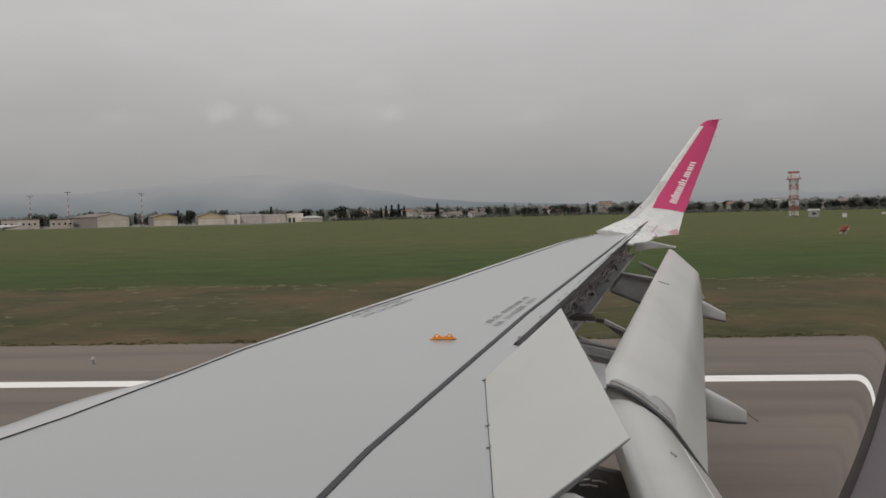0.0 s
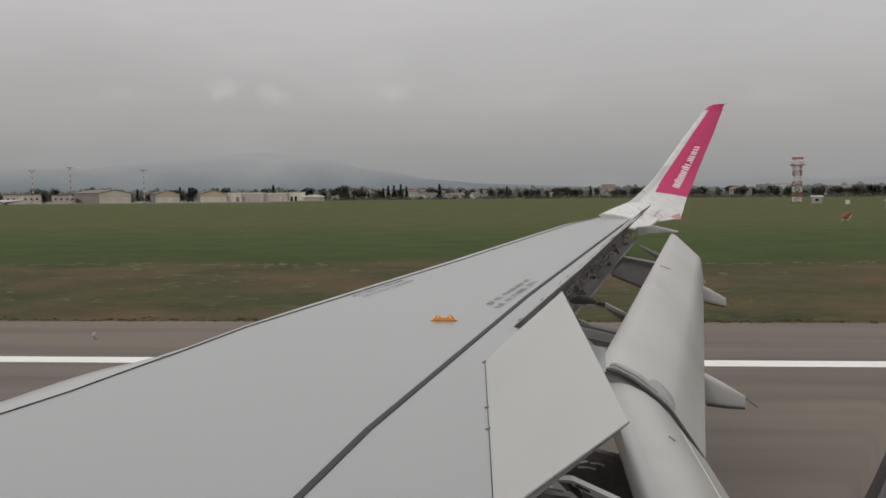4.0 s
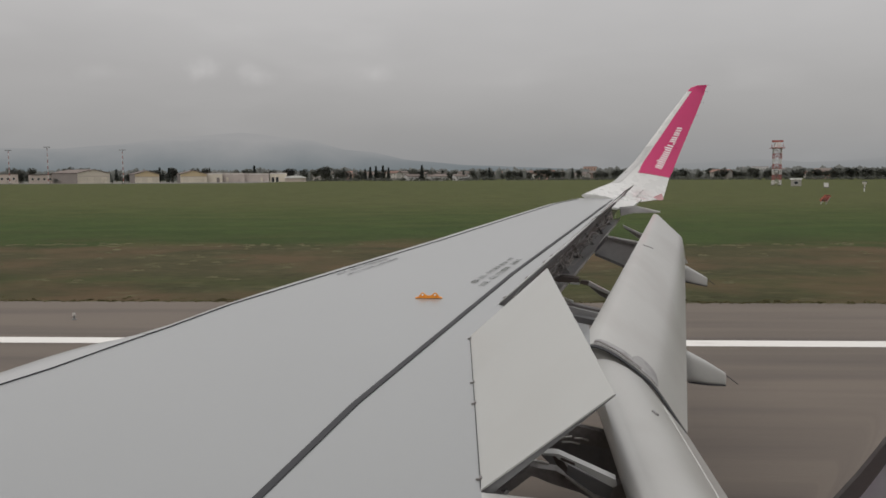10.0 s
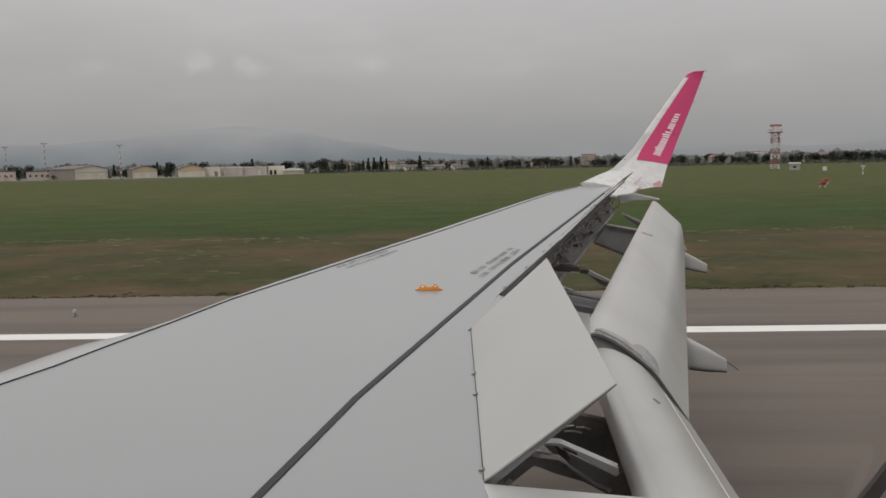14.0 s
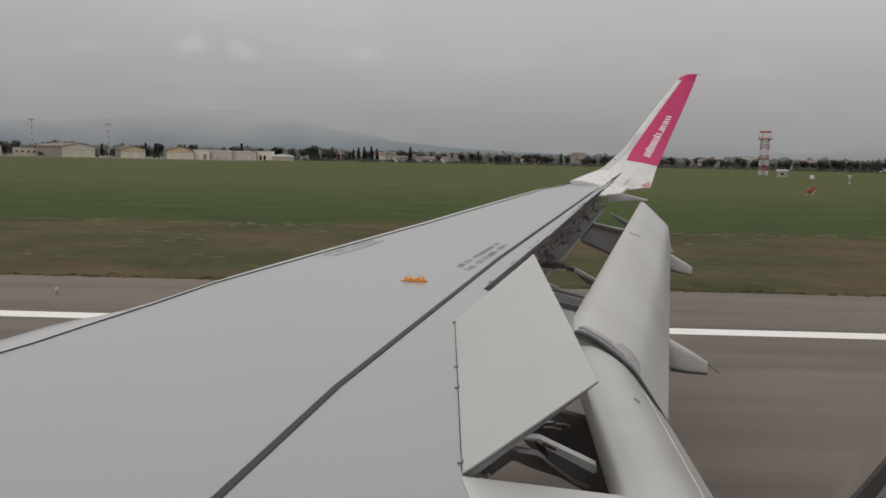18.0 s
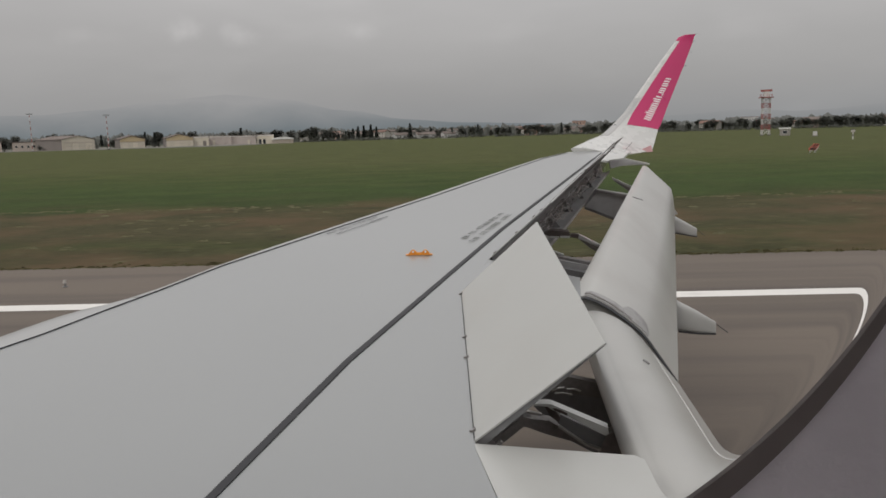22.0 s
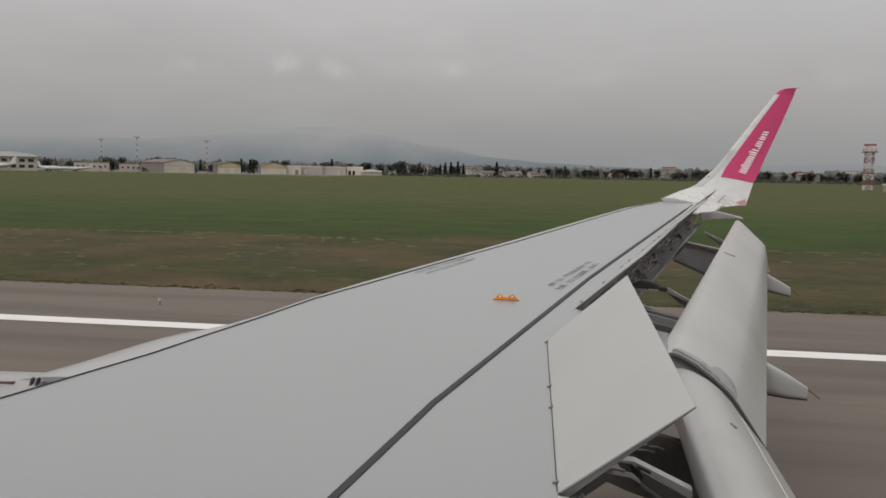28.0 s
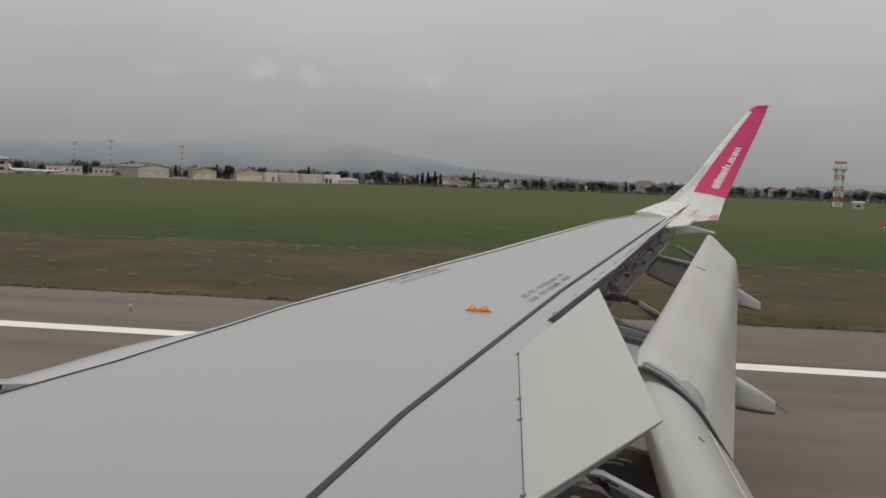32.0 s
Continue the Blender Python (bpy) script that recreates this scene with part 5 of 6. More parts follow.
def hangar(az, d, width, eaves, apex, depth, turn, front, top, roof, label):
    ob = thing("hangar", spot(az, d), label, "hangar", "hangars by the apron", -az + turn)
    w = width / 2
    part("wall", Mesh().box((-w, 0.3, 0), (w, depth, eaves)), DARK_WALL, ob, "weathered side wall")
    part("front", Mesh().box((-w, 0, 0), (w, 0.3, eaves * 0.72)), front, ob)
    part("gable", Mesh().loft([[(-w, y, eaves * 0.72), (w, y, eaves * 0.72), (w, y, eaves), (0, y, apex), (-w, y, eaves)] for y in (0.0, 0.3)]), top, ob)
    for s in (-1, 1):
        part("roof", Mesh().loft([[(s * (w + 0.5), y, eaves - 0.2), (0, y, apex + 0.05), (0, y, apex + 0.4), (s * (w + 0.5), y, eaves + 0.15)] for y in (-0.5, depth + 0.5)]), roof, ob)
    n = 4
    for i in range(n):
        x0 = -w * 0.82 + i * w * 1.64 / n
        leaf = part("door", Mesh().box((x0 + 0.15, -0.15, 0.1), (x0 + w * 1.64 / n - 0.15, 0.02, eaves * 0.62)), CREAM if top is OCHRE else front, ob, "tall sliding hangar door leaf")
        part("rail", Mesh().box((x0 + 0.15, -0.2, eaves * 0.34), (x0 + w * 1.64 / n - 0.15, -0.14, eaves * 0.36)), STONE_WALL, leaf)
    part("door_header", Mesh().box((-w, -0.25, eaves * 0.66), (w, 0.0, eaves * 0.72)), STONE_WALL, ob)
    return ob


S = 2.4   # the far side of the field, turned to where it stands for most of the roll
hangar(-28.7 + S, 590, 22, 7.2, 9.3, 42, 24, CREAM, CREAM, ROOF_BROWN, "cream hangar with a shallow gable and dark side wall")
hangar(-25.4 + S, 606, 17, 6.3, 8.6, 14, 16, CREAM, OCHRE, ROOF_BROWN, "small hangar with an ochre gable and pale doors")
hangar(-22.4 + S, 615, 19, 6.3, 8.8, 12, 12, CREAM, OCHRE, ROOF_BROWN, "small hangar with an ochre gable and pale doors")


def block(az, d, width, height, depth, mat, label, roof_mat=None, turn=0.0, cols=0, rows=0, name="building", category="building"):
    ob = thing(name, spot(az, d), label, category, turn=-az + turn)
    w = width / 2
    part("wall", Mesh().box((-w, 0, 0), (w, depth, height)), mat, ob)
    part("roof", Mesh().box((-w - 0.3, -0.3, height), (w + 0.3, depth + 0.3, height + 0.45)), roof_mat or STONE_WALL, ob)
    if cols:
        windows(ob, -w * 0.92, w * 0.92, height * 0.12, height * 0.92, 0.0, cols, rows, min(1.6, width / cols * 0.55), min(1.7, height / rows * 0.5))
    return ob


def store(az, d, width, height, mat, label, doors):
    """A low flat-roofed store: panelled front between pilasters, a parapet and a few doorways."""
    ob = block(az, d, width, height, 18, mat, label)
    w = width / 2
    bays = max(3, round(width / 4))
    for k in range(bays + 1):
        x = -w + width * k / bays
        part("pilaster", Mesh().box((x - 0.15, -0.12, 0), (x + 0.15, 0.0, height)), mat, ob)
    part("parapet", Mesh().box((-w, -0.2, height * 0.93), (w, 0.0, height)), ROOF_WHITE, ob, "pale parapet strip")
    for x, wide, mat2 in doors:
        part("doorway", Mesh().box((x - wide / 2, -0.08, 0), (x + wide / 2, 0.0, height * 0.55)), mat2, ob)


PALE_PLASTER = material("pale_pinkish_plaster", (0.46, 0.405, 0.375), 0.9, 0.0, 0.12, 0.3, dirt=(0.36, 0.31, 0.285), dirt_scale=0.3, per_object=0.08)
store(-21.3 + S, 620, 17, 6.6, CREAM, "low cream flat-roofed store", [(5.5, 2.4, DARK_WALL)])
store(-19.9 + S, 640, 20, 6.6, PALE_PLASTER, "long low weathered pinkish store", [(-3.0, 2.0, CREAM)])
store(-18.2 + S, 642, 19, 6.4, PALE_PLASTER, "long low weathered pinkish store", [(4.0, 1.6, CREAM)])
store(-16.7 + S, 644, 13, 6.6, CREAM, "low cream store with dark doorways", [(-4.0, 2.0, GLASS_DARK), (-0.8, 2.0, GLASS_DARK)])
shed = thing("shed", spot(-15.5 + S, 630), "low white shed with a rounded roof", "shed", turn=15.5 - S)
part("wall", Mesh().box((-8, 0, 0), (8, 14, 3.0)), STONE_WALL, shed)
part("roof", Mesh().loft([[(8.4 * math.cos(a), y, 3.0 + 1.9 * math.sin(a)) for a in [math.pi * k / 10 for k in range(11)]] for y in (-0.6, 14.6)]), ROOF_WHITE, shed, "white curved roof")

# apron side: big hangar, terminal block, white hall
big = thing("hangar", spot(-39.5 + S, 575), "wide grey hangar with a white curved roof", "hangar", "hangars by the apron", 39.5 - S)
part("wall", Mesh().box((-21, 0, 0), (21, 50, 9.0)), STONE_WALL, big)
part("roof", Mesh().loft([[(22 * math.cos(a), y, 9.0 + 3.0 * math.sin(a)) for a in [math.pi * k / 12 for k in range(13)]] for y in (-1.5, 51)]), ROOF_WHITE, big, "white sheet roof")
windows(big, -20, 20, 1, 8.5, 0.0, 8, 2, 3.4, 2.2)
block(-49.5 + S, 590, 26, 15, 30, MAST_WHITE, "tall plain white hall", MAST_WHITE)
block(-52.0 + S, 588, 28, 11.5, 26, MAST_WHITE, "plain white flat-roofed airport hall", MAST_WHITE)
block(-58.5 + S, 560, 34, 9.0, 24, MAST_WHITE, "white office building with dark openings", ROOF_WHITE, cols=6, rows=2)
block(-42.8 + S, 585, 18, 6.5, 16, PINK_WALL, "low reddish-brown service building", ROOF_RED, cols=4, rows=1)
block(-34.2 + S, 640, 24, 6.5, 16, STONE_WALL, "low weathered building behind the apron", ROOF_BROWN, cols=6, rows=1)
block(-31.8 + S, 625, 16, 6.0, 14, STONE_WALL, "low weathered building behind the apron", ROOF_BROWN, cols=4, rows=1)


# floodlight masts, banded red and white
def mast(az, d, tall, label="tall red and white banded floodlight mast"):
    ob = thing("floodlight_mast", spot(az, d), label, "mast", "apron floodlight masts", -az)
    n = 12
    for i in range(n):
        z0, z1 = tall * i / n, tall * (i + 1) / n
        part("band", Mesh().tube([(0, 0, z0), (0, 0, z1)], 0.30 - 0.012 * i, 8, r2=0.30 - 0.012 * (i + 1)), RED_PAINT if i % 2 else MAST_WHITE, ob)
    head = part("lamp_frame", Mesh().box((-1.9, -0.25, tall), (1.9, 0.25, tall + 0.35)), GALV, ob)
    for k in range(5):
        part("lamp", Mesh().box((-1.8 + 0.8 * k, -0.55, tall - 0.25), (-1.4 + 0.8 * k, -0.2, tall + 0.2)), GALV, head)
    part("foot", Mesh().box((-0.9, -0.9, 0), (0.9, 0.9, 0.5)), CONCRETE, ob)
    return ob


for az, d, tall in ((-26.9, 545, 26), (-31.4, 555, 28), (-33.6, 600, 27), (-40.7, 575, 27), (-45.3, 620, 24), (-48.2, 560, 27), (-52.5, 600, 30)):
    mast(az + S, d, tall * 0.82)


# parked aircraft on the apron
def parked(az, d, turn, length, tail_mat, label):
    ob = thing("parked_aircraft", spot(az, d), label, "aeroplane", "aircraft parked on the apron", turn)
    r = length * 0.055
    rings = []
    for u, k, up in ((0, 0.05, -0.2), (0.03, 0.5, -0.1), (0.1, 0.95, 0), (0.2, 1, 0), (0.65, 1, 0), (0.85, 0.6, 0.35), (1, 0.1, 0.75)):
        rings.append([((u - 0.5) * length, r * k * math.cos(a), r * 1.9 + up * r + r * k * math.sin(a)) for a in [2 * math.pi * j / 12 for j in range(12)]])
    part("body", Mesh().loft(rings), MAST_WHITE, ob, smooth=True)
    for s in (-1, 1):
        part("wing", Mesh().loft([[(-0.06 * length, s * r * 0.6, r * 1.4), (0.12 * length, s * r * 0.6, r * 1.4), (0.12 * length, s * r * 0.6, r * 1.6), (-0.06 * length, s * r * 0.6, r * 1.6)], [(0.10 * length, s * length * 0.46, r * 1.9), (0.15 * length, s * length * 0.46, r * 1.9), (0.15 * length, s * length * 0.46, r * 1.98), (0.10 * length, s * length * 0.46, r * 1.98)]]), MAST_WHITE, ob)
        part("engine", Mesh().tube([(-0.10 * length, s * length * 0.17, r * 1.0), (0.0, s * length * 0.17, r * 1.0)], r * 0.5, 10), GALV, ob)
        part("tailplane", Mesh().box((0.42 * length, min(0, s * length * 0.17), r * 2.6), (0.48 * length, max(0, s * length * 0.17), r * 2.7)), MAST_WHITE, ob)
        part("wheel", Mesh().tube([(0.03 * length, s * r * 0.9 - 0.2, 0.5), (0.03 * length, s * r * 0.9 + 0.2, 0.5)], 0.5, 10), TYRE, ob)
        part("gear_leg", Mesh().box((0.03 * length - 0.12, s * r * 0.9 - 0.1, 0.5), (0.03 * length + 0.12, s * r * 0.9 + 0.1, r * 1.5)), GALV, ob)
    part("nose_wheel", Mesh().tube([(-0.4 * length, -0.15, 0.4), (-0.4 * length, 0.15, 0.4)], 0.4, 10), TYRE, ob)
    part("nose_leg", Mesh().box((-0.4 * length - 0.1, -0.1, 0.4), (-0.4 * length + 0.1, 0.1, r * 1.2)), GALV, ob)
    part("fin", Mesh().loft([[(0.36 * length, -0.12, r * 2.6), (0.5 * length, -0.12, r * 2.6), (0.5 * length, 0.12, r * 2.6), (0.36 * length, 0.12, r * 2.6)], [(0.45 * length, -0.06, r * 5.2), (0.52 * length, -0.06, r * 5.2), (0.52 * length, 0.06, r * 5.2), (0.45 * length, 0.06, r * 5.2)]]), tail_mat, ob)
    return ob


parked(-50.4 + S, 540, 8, 38, TEAL, "white airliner with a teal tail on the apron")
parked(-46.9 + S, 555, 40, 27, MAST_WHITE, "white twin-engined aircraft on the apron")
parked(-44.9 + S, 560, 150, 24, MAST_WHITE, "white aircraft with stairs beside it")
parked(-40.0 + S, 548, 10, 30, MAST_WHITE, "white aircraft in front of the grey hangar")
parked(-36.7 + S, 552, 160, 22, MAST_WHITE, "small white aircraft on the apron")
parked(-35.2 + S, 560, 30, 20, MAST_WHITE, "small white aircraft on the apron")
parked(-53.4 + S, 545, 170, 18, MAST_WHITE, "small white business jet on the apron")


def stairs(az, d, turn):
    ob = thing("boarding_stairs", spot(az, d), "white mobile boarding stairs on the apron", "stairs", "boarding stairs", turn)
    part("chassis", Mesh().box((-3, -1, 0.5), (3.5, 1, 1.1)), MAST_WHITE, ob)
    for i in range(10):
        part("step", Mesh().box((-3 + 0.55 * i, -0.8, 1.0 + 0.28 * i), (-2.4 + 0.55 * i, 0.8, 1.28 + 0.28 * i)), MAST_WHITE, ob)
    for s in (-1, 1):
        part("handrail", Mesh().tube([(-3, s * 0.85, 2.2), (2.6, s * 0.85, 5.0)], 0.08, 5), MAST_WHITE, ob)
        for x in (-2, 2.4):
            part("wheel", Mesh().tube([(x, s * 0.9 - 0.15, 0.4), (x, s * 0.9 + 0.15, 0.4)], 0.4, 10), TYRE, ob)


for az, d, t in ((-43.0, 535, 200), (-51.6, 528, 160), (-56.2, 530, 10)):
    stairs(az + S, d, t)


# lattice radio towers, red and white
def lattice(az, d, tall, half, label, head):
    ob = thing("lattice_tower", spot(az, d), label, "tower", "red and white lattice towers", -az + 12)
    n = 7
    for i in range(n):
        z0, z1 = tall * i / n, tall * (i + 1) / n
        mat = RED_PAINT if i % 2 else MAST_WHITE
        for sx, sy in ((-1, -1), (1, -1), (1, 1), (-1, 1)):
            part("leg", Mesh().tube([(sx * half, sy * half, z0), (sx * half, sy * half, z1)], 0.13, 5), mat, ob)
        for k in range(4):
            ax, ay, bx, by = ((-1, -1, 1, -1), (1, -1, 1, 1), (1, 1, -1, 1), (-1, 1, -1, -1))[k]
            part("brace", Mesh().tube([(ax * half, ay * half, z0), (bx * half, by * half, z1)], 0.08, 4), mat, ob)
            part("brace", Mesh().tube([(bx * half, by * half, z0), (ax * half, ay * half, z1)], 0.08, 4), mat, ob)
            part("rung", Mesh().tube([(ax * half, ay * half, z1), (bx * half, by * half, z1)], 0.09, 4), mat, ob)
    if head:
        deck = part("platform", Mesh().box((-half * 1.7, -half * 1.7, tall), (half * 1.7, half * 1.7, tall + 0.3)), RED_PAINT, ob, "red railed platform")
        for k in range(8):
            a = 2 * math.pi * k / 8
            part("rail_post", Mesh().tube([(half * 1.6 * math.cos(a), half * 1.6 * math.sin(a), tall + 0.3), (half * 1.6 * math.cos(a), half * 1.6 * math.sin(a), tall + 1.5)], 0.07, 4), RED_PAINT, deck)
        part("cabin", Mesh().box((-half * 0.7, -half * 0.7, tall + 0.3), (half * 0.7, half * 0.7, tall + 2.4)), MAST_WHITE, ob)
        part("antenna", Mesh().box((-half * 1.5, -0.25, tall + 2.4), (half * 1.5, 0.25, tall + 3.2)), RED_PAINT, ob, "dull red radar antenna")
    else:
        part("antenna", Mesh().tube([(0, 0, tall), (0, 0, tall + 2.2)], 0.15, 6), GALV, ob)
        part("crossbar", Mesh().box((-1.6, -0.15, tall + 1.2), (1.6, 0.15, tall + 1.5)), GALV, ob)
    for sx in (-1, 1):
        part("footing", Mesh().box((sx * half - 0.5, -half - 0.5, 0), (sx * half + 0.5, half + 0.5, 0.3)), CONCRETE, ob)
    return ob


lattice(20.2, 340, 14.5, 1.4, "tall red and white lattice tower with a radar platform", True)
lattice(42.5, 300, 11, 1.4, "shorter red and white lattice tower with a platform", True)
lattice(47.0, 360, 18, 0.8, "slim red and white lattice mast", False)
hut = block(21.4, 318, 3.6, 2.4, 4, HOUSE_WALL, "small white equipment hut by the tower", ROOF_WHITE, cols=1, rows=1, name="hut", category="hut")


# houses
def house(az, d, w, depth, h, pitch, wall_mat, roof_mat, turn, label, cols=3, rows=1):
    ob = thing("house", spot(az, d), label, "house", "houses beyond the airfield", -az + turn)
    part("wall", Mesh().loft([[(-w / 2, y, 0), (w / 2, y, 0), (w / 2, y, h), (-w / 2, y, h)] for y in (0, depth)]), wall_mat, ob)
    for s in (0, 1):
        y0, y1 = (-0.5, depth / 2) if s == 0 else (depth + 0.5, depth / 2)
        part("roof", Mesh().loft([[(x, y0, h - 0.1), (x, y1, h + pitch), (x, y1, h + pitch + 0.3), (x, y0, h + 0.2)] for x in (-w / 2 - 0.5, w / 2 + 0.5)]), roof_mat, ob)
    for x in (-w / 2, w / 2):
        part("gable", Mesh().loft([[(x + e, 0, h), (x + e, depth, h), (x + e, depth / 2, h + pitch)] for e in (-0.05, 0.05)]), wall_mat, ob)
    windows(ob, -w * 0.45, w * 0.45, 0.6, h, 0.0, cols, rows, 1.2, 1.3)
    return ob


rh = random.Random(21)
for i in range(46):
    az = rh.uniform(-11.5, 10.5) if i < 34 else rh.uniform(14.0, 30)
    d = rh.uniform(760, 1050)
    w = rh.uniform(9, 18)
    kind = rh.random()
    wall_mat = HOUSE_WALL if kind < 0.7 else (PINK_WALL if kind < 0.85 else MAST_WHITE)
    roof_mat = ROOF_RED if rh.random() < 0.55 else ROOF_BROWN
    tall = rh.uniform(4.5, 7.5)
    house(az, d, w, rh.uniform(8, 11), tall, rh.uniform(1.5, 2.8), wall_mat, roof_mat, rh.uniform(-35, 35), "plastered house with a %s tiled roof" % ("red" if roof_mat is ROOF_RED else "brown"), 3 if w < 13 else 5, 2 if tall > 5.8 else 1)
for az, w in ((-5.6, 13), (-3.9, 17), (-2.2, 11)):
    house(az + S * 0.4, 690, w, 9, 3.6, 1.9, MAST_WHITE, ROOF_BROWN, 20, "low white farmhouse with a brown tiled roof", 4, 1)
block(18.9, 1050, 30, 13, 14, MAST_WHITE, "tall white four-storey apartment block", ROOF_RED, cols=9, rows=4, name="apartment_block", category="apartment block")
block(20.9, 1060, 26, 11, 14, MAST_WHITE, "white apartment block with a red roof", ROOF_RED, cols=8, rows=3, name="apartment_block", category="apartment block")
block(16.6, 1000, 24, 9, 14, PINK_WALL, "salmon-coloured apartment block with a brown roof", ROOF_BROWN, cols=7, rows=3, name="apartment_block", category="apartment block")
block(7.9, 980, 16, 14, 14, PINK_WALL, "tall salmon-coloured house above the trees", ROOF_RED, cols=4, rows=4, name="apartment_block", category="apartment block")


# trees
def crown_mesh(seed, tall, wide, leaves, conifer):
    """Many small tilted leaf clumps over limbs, with an uneven outline and gaps."""
    r, me = random.Random(seed), Mesh()
    lobes = []
    for _ in range(13 if not conifer else 1):
        a, q = r.uniform(0, 6.28), r.uniform(0.1, 0.72)
        lobes.append((q * wide * math.cos(a), q * wide * math.sin(a), tall * r.uniform(0.20, 0.82), wide * r.uniform(0.34, 0.56)))
    for _ in range(leaves):
        if conifer:
            u = r.random() ** 0.8
            rad = wide * (1 - u) * r.uniform(0.35, 1.0) + 0.1
            a = r.uniform(0, 6.28)
            p = (rad * math.cos(a), rad * math.sin(a), tall * (0.1 + 0.9 * u))
        else:
            cx, cy, cz, cr = r.choice(lobes)
            v = Vector((r.gauss(0, 1), r.gauss(0, 1), r.gauss(0, 1))).normalized() * cr * r.uniform(0.55, 1.08)
            p = (cx + v.x, cy + v.y, cz + v.z * 0.9)
        s = r.uniform(0.28, 0.75) * (tall / 11)
        e = Euler((r.uniform(-0.7, 0.7), r.uniform(-0.7, 0.7), r.uniform(0, 6.28))).to_matrix()
        k = len(me.v)
        for x, y, z in ((-s, -s * 0.7, 0), (s, -s * 0.6, 0.12 * s), (s * 0.8, s * 0.7, 0), (-s * 0.7, s * 0.8, 0.2 * s), (0, 0, 0.45 * s)):
            q = e @ Vector((x, y, z))
            me.v.append((p[0] + q.x, p[1] + q.y, p[2] + q.z))
        me.f += [(k, k + 1, k + 4), (k + 1, k + 2, k + 4), (k + 2, k + 3, k + 4), (k + 3, k, k + 4)]
    return me


def tree_kind(seed, tall, wide, leaves, conifer=False):
    ob = thing("tree", (0, 0, 0), "dark narrow conifer beyond the airfield" if conifer else "broad dark green tree beyond the airfield", "tree", "trees round the airfield")
    tr = Mesh().tube([(0, 0, -0.2), (0.1, 0, tall * 0.25), (0.0, 0.1, tall * 0.6), (0.05, 0.05, tall * 0.9)], tall * 0.028, 7, r2=tall * 0.006)
    part("trunk", tr, BARK, ob, "brown bark trunk")
    r = random.Random(seed + 50)
    limbs = Mesh()
    for _ in range(7 if not conifer else 3):
        a, z = r.uniform(0, 6.28), tall * r.uniform(0.3, 0.6)
        limbs.tube([(0, 0, z), (wide * 0.3 * math.cos(a), wide * 0.3 * math.sin(a), z + tall * 0.1), (wide * 0.65 * math.cos(a), wide * 0.65 * math.sin(a), z + tall * 0.22)], tall * 0.011, 5, r2=tall * 0.004)
    part("limbs", limbs, BARK, ob)
    part("crown", crown_mesh(seed, tall, wide, leaves, conifer), LEAF_DARK if conifer else LEAF, ob, "uneven leafy crown")
    return ob


kinds = [tree_kind(1, 11, 4.6, 620), tree_kind(2, 13, 5.4, 700), tree_kind(3, 9, 5.0, 560), tree_kind(4, 12, 2.3, 480, True), tree_kind(5, 16, 7.0, 900)]
first = {}


def plant(kind, az, d, scale, turn=0.0):
    src = kinds[kind]
    if kind not in first:
        first[kind] = True
        src.scale = (scale, scale, scale)
        src.matrix_basis = pose(*spot(az, d), 0, 0, turn) @ Matrix.Scale(scale, 4)
        return src
    ob = copy_thing(src, pose(*spot(az, d), 0, 0, turn))
    ob.scale = (scale, scale, scale)
    return ob


rt = random.Random(8)
for az, d, k, s in ((-30.2, 680, 0, 1.15), (-29.4, 690, 2, 1.2), (-24.6, 660, 3, 0.95), (-26.6, 650, 2, 0.8), (-15.9, 700, 1, 1.0), (-14.9, 705, 0, 1.0), (-13.4, 690, 1, 1.15), (-12.6, 700, 2, 1.1), (-10.2, 700, 3, 1.0), (-9.8, 705, 3, 1.05), (-9.3, 700, 3, 1.1), (-8.9, 705, 3, 0.95), (-7.2, 700, 0, 1.0), (-6.5, 690, 3, 1.1), (-5.9, 695, 2, 1.0)):
    plant(k, az + S, d, s, rt.uniform(0, 360))
for i in range(128):
    az = rt.uniform(-13, 11.5)
    plant(rt.choice((0, 1, 2, 2, 3, 0, 1)), az + S * 0.4, rt.uniform(690, 980), rt.uniform(0.6, 1.0), rt.uniform(0, 360))
for i in range(34):
    az = 21.8 + 7.0 * i / 34 + rt.uniform(-0.3, 0.3)
    plant(rt.choice((0, 1, 2, 1)), az, rt.uniform(700, 800), rt.uniform(0.65, 0.95) * (1 - 0.25 * abs(i - 15) / 17), rt.uniform(0, 360))
for i in range(70):
    plant(rt.choice((0, 1, 2)), rt.uniform(11.5, 32), rt.uniform(760, 950), rt.uniform(0.6, 1.0), rt.uniform(0, 360))
for i in range(48):
    plant(rt.choice((0, 1, 2, 3)), rt.uniform(-62, -17) + S, rt.uniform(670, 760), rt.uniform(0.7, 1.15), rt.uniform(0, 360))
for az, d, k, s in ((-27.6, 588, 2, 0.30), (-26.9, 592, 0, 0.28), (-24.1, 600, 2, 0.34), (-23.8, 604, 0, 0.3), (-31.0, 612, 2, 0.4), (-33.0, 650, 2, 1.1), (-32.4, 655, 0, 1.05), (-29.0, 640, 2, 1.15), (-24.0, 640, 3, 0.9)):
    plant(k, az + S, d, s, rt.uniform(0, 360))
for az, d, s in ((36.5, 330, 1.0), (37.8, 335, 0.85), (39.2, 345, 0.8), (45.0, 320, 0.7)):
    plant(4, az, d, s, rt.uniform(0, 360))

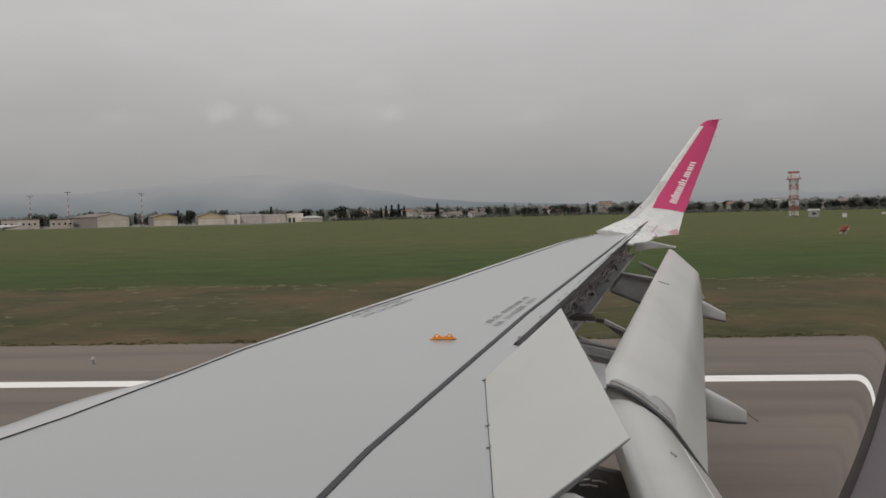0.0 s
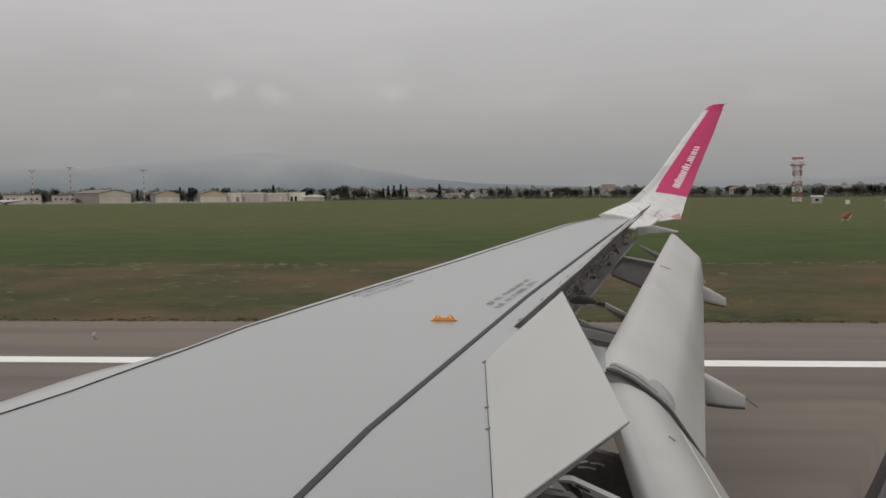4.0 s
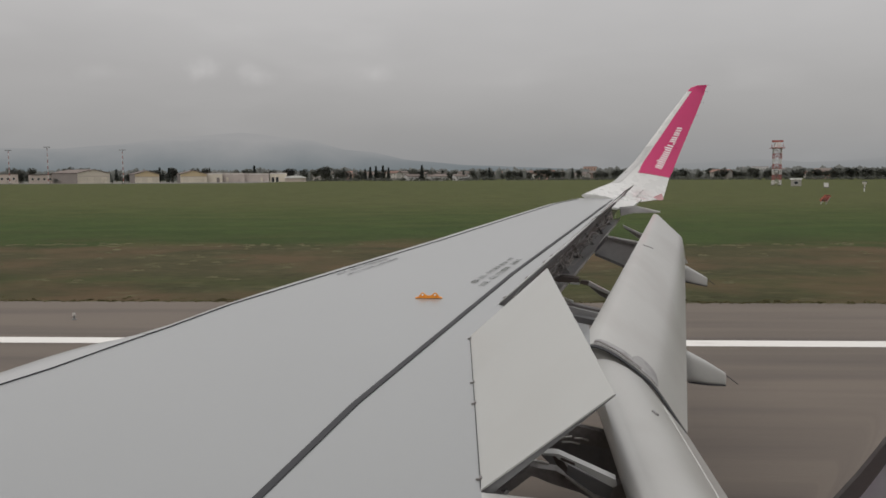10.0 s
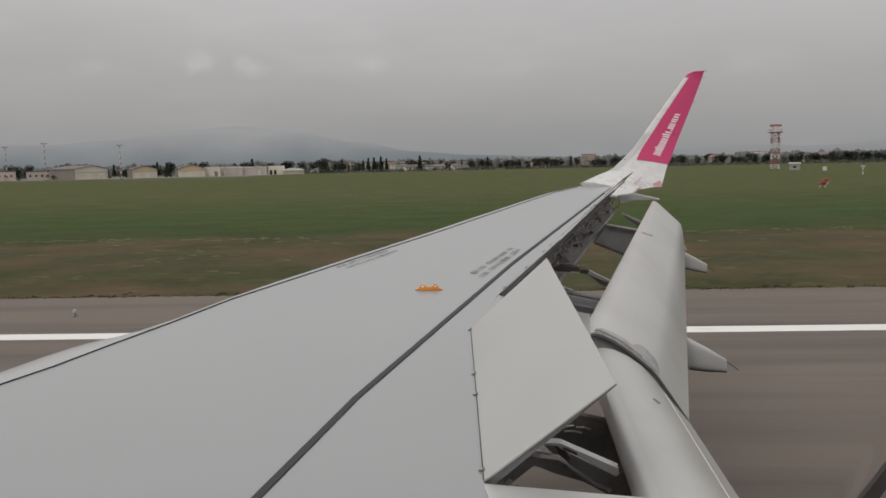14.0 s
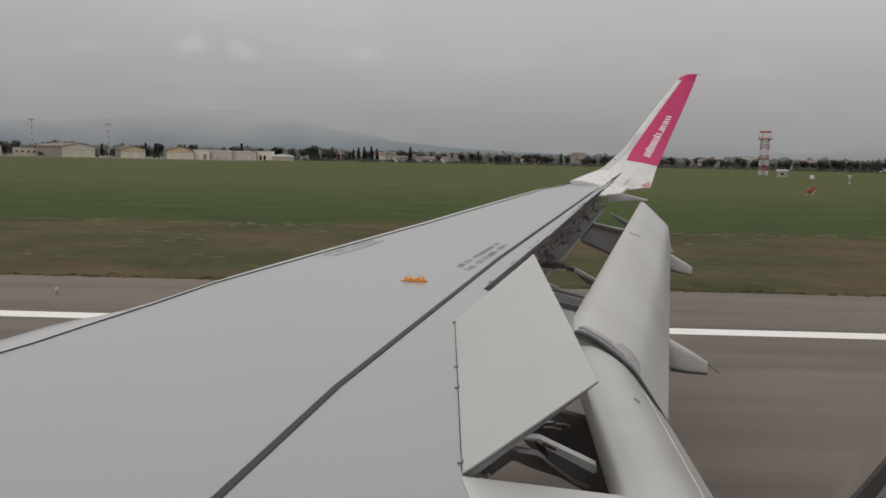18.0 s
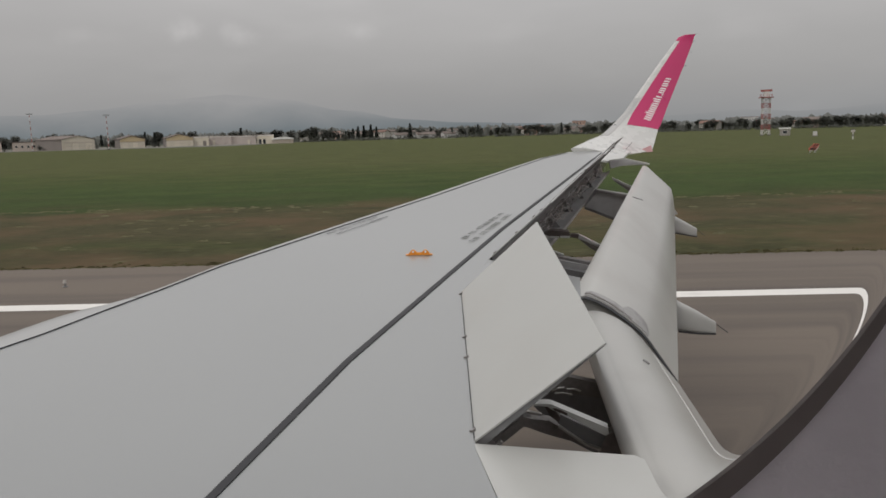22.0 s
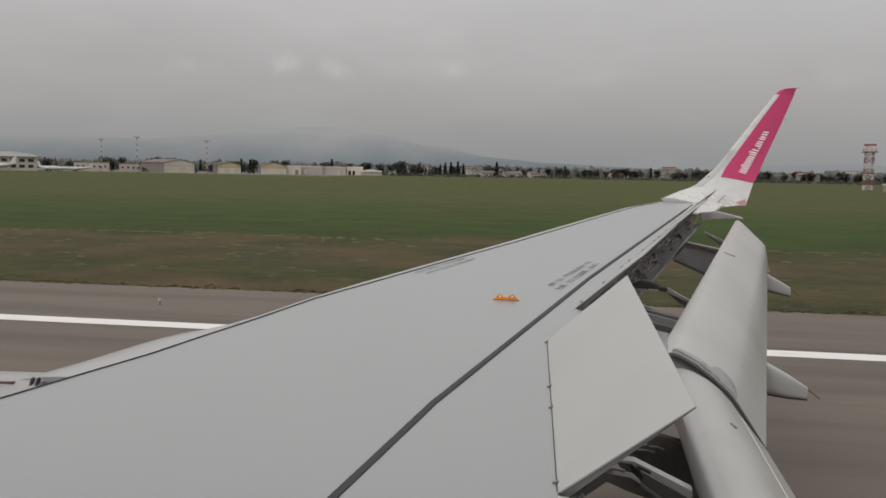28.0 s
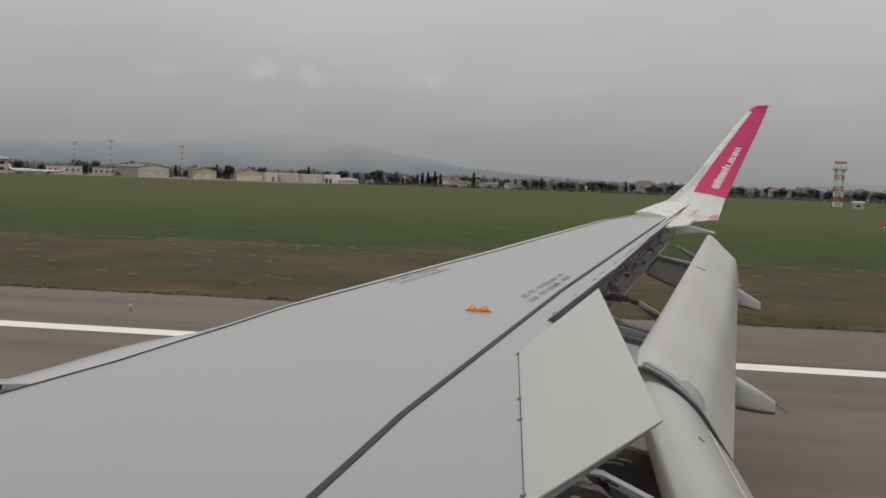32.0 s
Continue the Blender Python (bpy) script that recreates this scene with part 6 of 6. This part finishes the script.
# far woods and hedges closing the field
woods = Mesh()
rf = random.Random(31)
for i in range(5200):
    az = rf.uniform(-66, 62)
    d = rf.uniform(900, 1350)
    h = 13.5 + 3.4 * noise.noise((az * 0.35, 3.0, 0)) + 2.2 * noise.noise((az * 1.7, 8.0, 0))
    p = spot(az, d)
    s = rf.uniform(2.0, 4.6)
    k = len(woods.v)
    top = max(2.5, h * rf.uniform(0.6, 1.0))
    sides = 6
    for j in range(sides):
        a = 2 * math.pi * j / sides + rf.uniform(-0.3, 0.3)
        woods.v.append((p[0] + s * math.cos(a), p[1] + s * math.sin(a), 0))
    for j in range(sides):
        a = 2 * math.pi * j / sides + rf.uniform(-0.4, 0.4)
        q = s * rf.uniform(0.7, 1.2)
        woods.v.append((p[0] + q * math.cos(a), p[1] + q * math.sin(a), top * rf.uniform(0.5, 0.85)))
    woods.v.append((p[0] + rf.uniform(-1, 1), p[1], top))
    for j in range(sides):
        n2 = (j + 1) % sides
        woods.f += [(k + j, k + n2, k + sides + n2, k + sides + j), (k + sides + j, k + sides + n2, k + 2 * sides)]
single("far_woods", woods, WOODS, "dark band of distant woods and hedges", "woods", kind="stuff")


# low hedges and scrub under the trees
scrub = Mesh()
rs = random.Random(17)
for i in range(5200):
    az = rs.uniform(-14, 40)
    d = rs.uniform(676, 700)
    top = 1.9 + 2.2 * noise.noise((az * 0.9, 1.0, 0)) + 1.6 * noise.noise((az * 4.0, 5.0, 0))
    if top < 1.2:
        continue
    p = Vector(spot(az, d, rs.uniform(0.1, 1.0) * top))
    size = rs.uniform(0.5, 1.1)
    e = Euler((rs.uniform(-0.7, 0.7), rs.uniform(-0.7, 0.7), rs.uniform(0, 6.28))).to_matrix()
    k = len(scrub.v)
    for x, y, z in ((-size, -size * 0.7, 0), (size, -size * 0.6, 0.1), (size * 0.8, size * 0.7, 0), (-size * 0.7, size * 0.8, 0.2), (0, 0, 0.45 * size)):
        scrub.v.append(tuple(p + e @ Vector((x, y, z))))
    scrub.f += [(k, k + 1, k + 4), (k + 1, k + 2, k + 4), (k + 2, k + 3, k + 4), (k + 3, k, k + 4)]
single("hedge", scrub, LEAF, "uneven dark hedges and scrub along the airfield edge", "hedge", kind="stuff")


# small airfield things
def edge_light(x, y):
    ob = thing("runway_edge_light", (x, y, 0), "small pale runway edge light on the shoulder", "light", "runway edge lights")
    part("base", Mesh().tube([(0, 0, 0), (0, 0, 0.03)], 0.08, 10), GALV, ob)
    part("stem", Mesh().tube([(0, 0, 0.03), (0, 0, 0.13)], 0.03, 8), GALV, ob)
    part("lens", Mesh().tube([(0, 0, 0.13), (0, 0, 0.22)], 0.065, 10, r2=0.045), HOUSE_WALL, ob)


for k in range(-4, 4):
    edge_light(-12.8 + 60 * k, 24.2)


def papi(x, y):
    ob = thing("approach_light", (x, y, -0.03), "orange approach slope light box on short legs", "light", "approach slope lights", -12)
    part("box", Mesh().box((-0.45, -0.4, 0.4), (0.45, 0.4, 0.75)), ORANGE_RED, ob, "dull orange-red housing")
    for sx in (-0.35, 0.35):
        for sy in (-0.3, 0.3):
            part("leg", Mesh().tube([(sx, sy, 0), (sx, sy, 0.4)], 0.04, 6), MAST_WHITE, ob)
    part("lens", Mesh().box((-0.36, -0.43, 0.46), (0.36, -0.4, 0.68)), GLASS_DARK, ob)


ORANGE_RED = material("faded_orange_red", (0.42, 0.09, 0.055), 0.7, 0.0, 0.1, 2.0)
for k in range(4):
    papi(52.0 + 3.4 * k, 122.0 + 7.5 * k)


def marker(az, d, tall, label):
    ob = thing("antenna_post", spot(az, d, -0.03), label, "antenna", "antenna posts in the grass", -az)
    part("post", Mesh().tube([(0, 0, 0), (0, 0, tall * 0.75)], 0.16, 8), MAST_WHITE, ob)
    part("head", Mesh().box((-0.5, -0.3, tall * 0.75), (0.5, 0.3, tall)), HOUSE_WALL, ob)
    part("cap", Mesh().box((-0.55, -0.35, tall), (0.55, 0.35, tall + 0.1)), GLASS_DARK, ob)
    part("band", Mesh().tube([(0, 0, tall * 0.3), (0, 0, tall * 0.5)], 0.19, 8), BAY_DARK, ob)


box = thing("equipment_cabinet", spot(23.2, 290, -0.03), "small white equipment cabinet in the grass", "cabinet", turn=-23.2)
part("body", Mesh().box((-0.75, -0.5, 0.15), (0.75, 0.5, 1.5)), HOUSE_WALL, box)
part("plinth", Mesh().box((-0.9, -0.65, 0), (0.9, 0.65, 0.15)), CONCRETE, box)
part("door", Mesh().box((-0.6, -0.54, 0.3), (0.6, -0.5, 1.55)), MAST_WHITE, box)
marker(25.4, 230, 2.4, "white antenna post with a dark cap")
marker(33.5, 130, 2.6, "white antenna post with a dark cap")
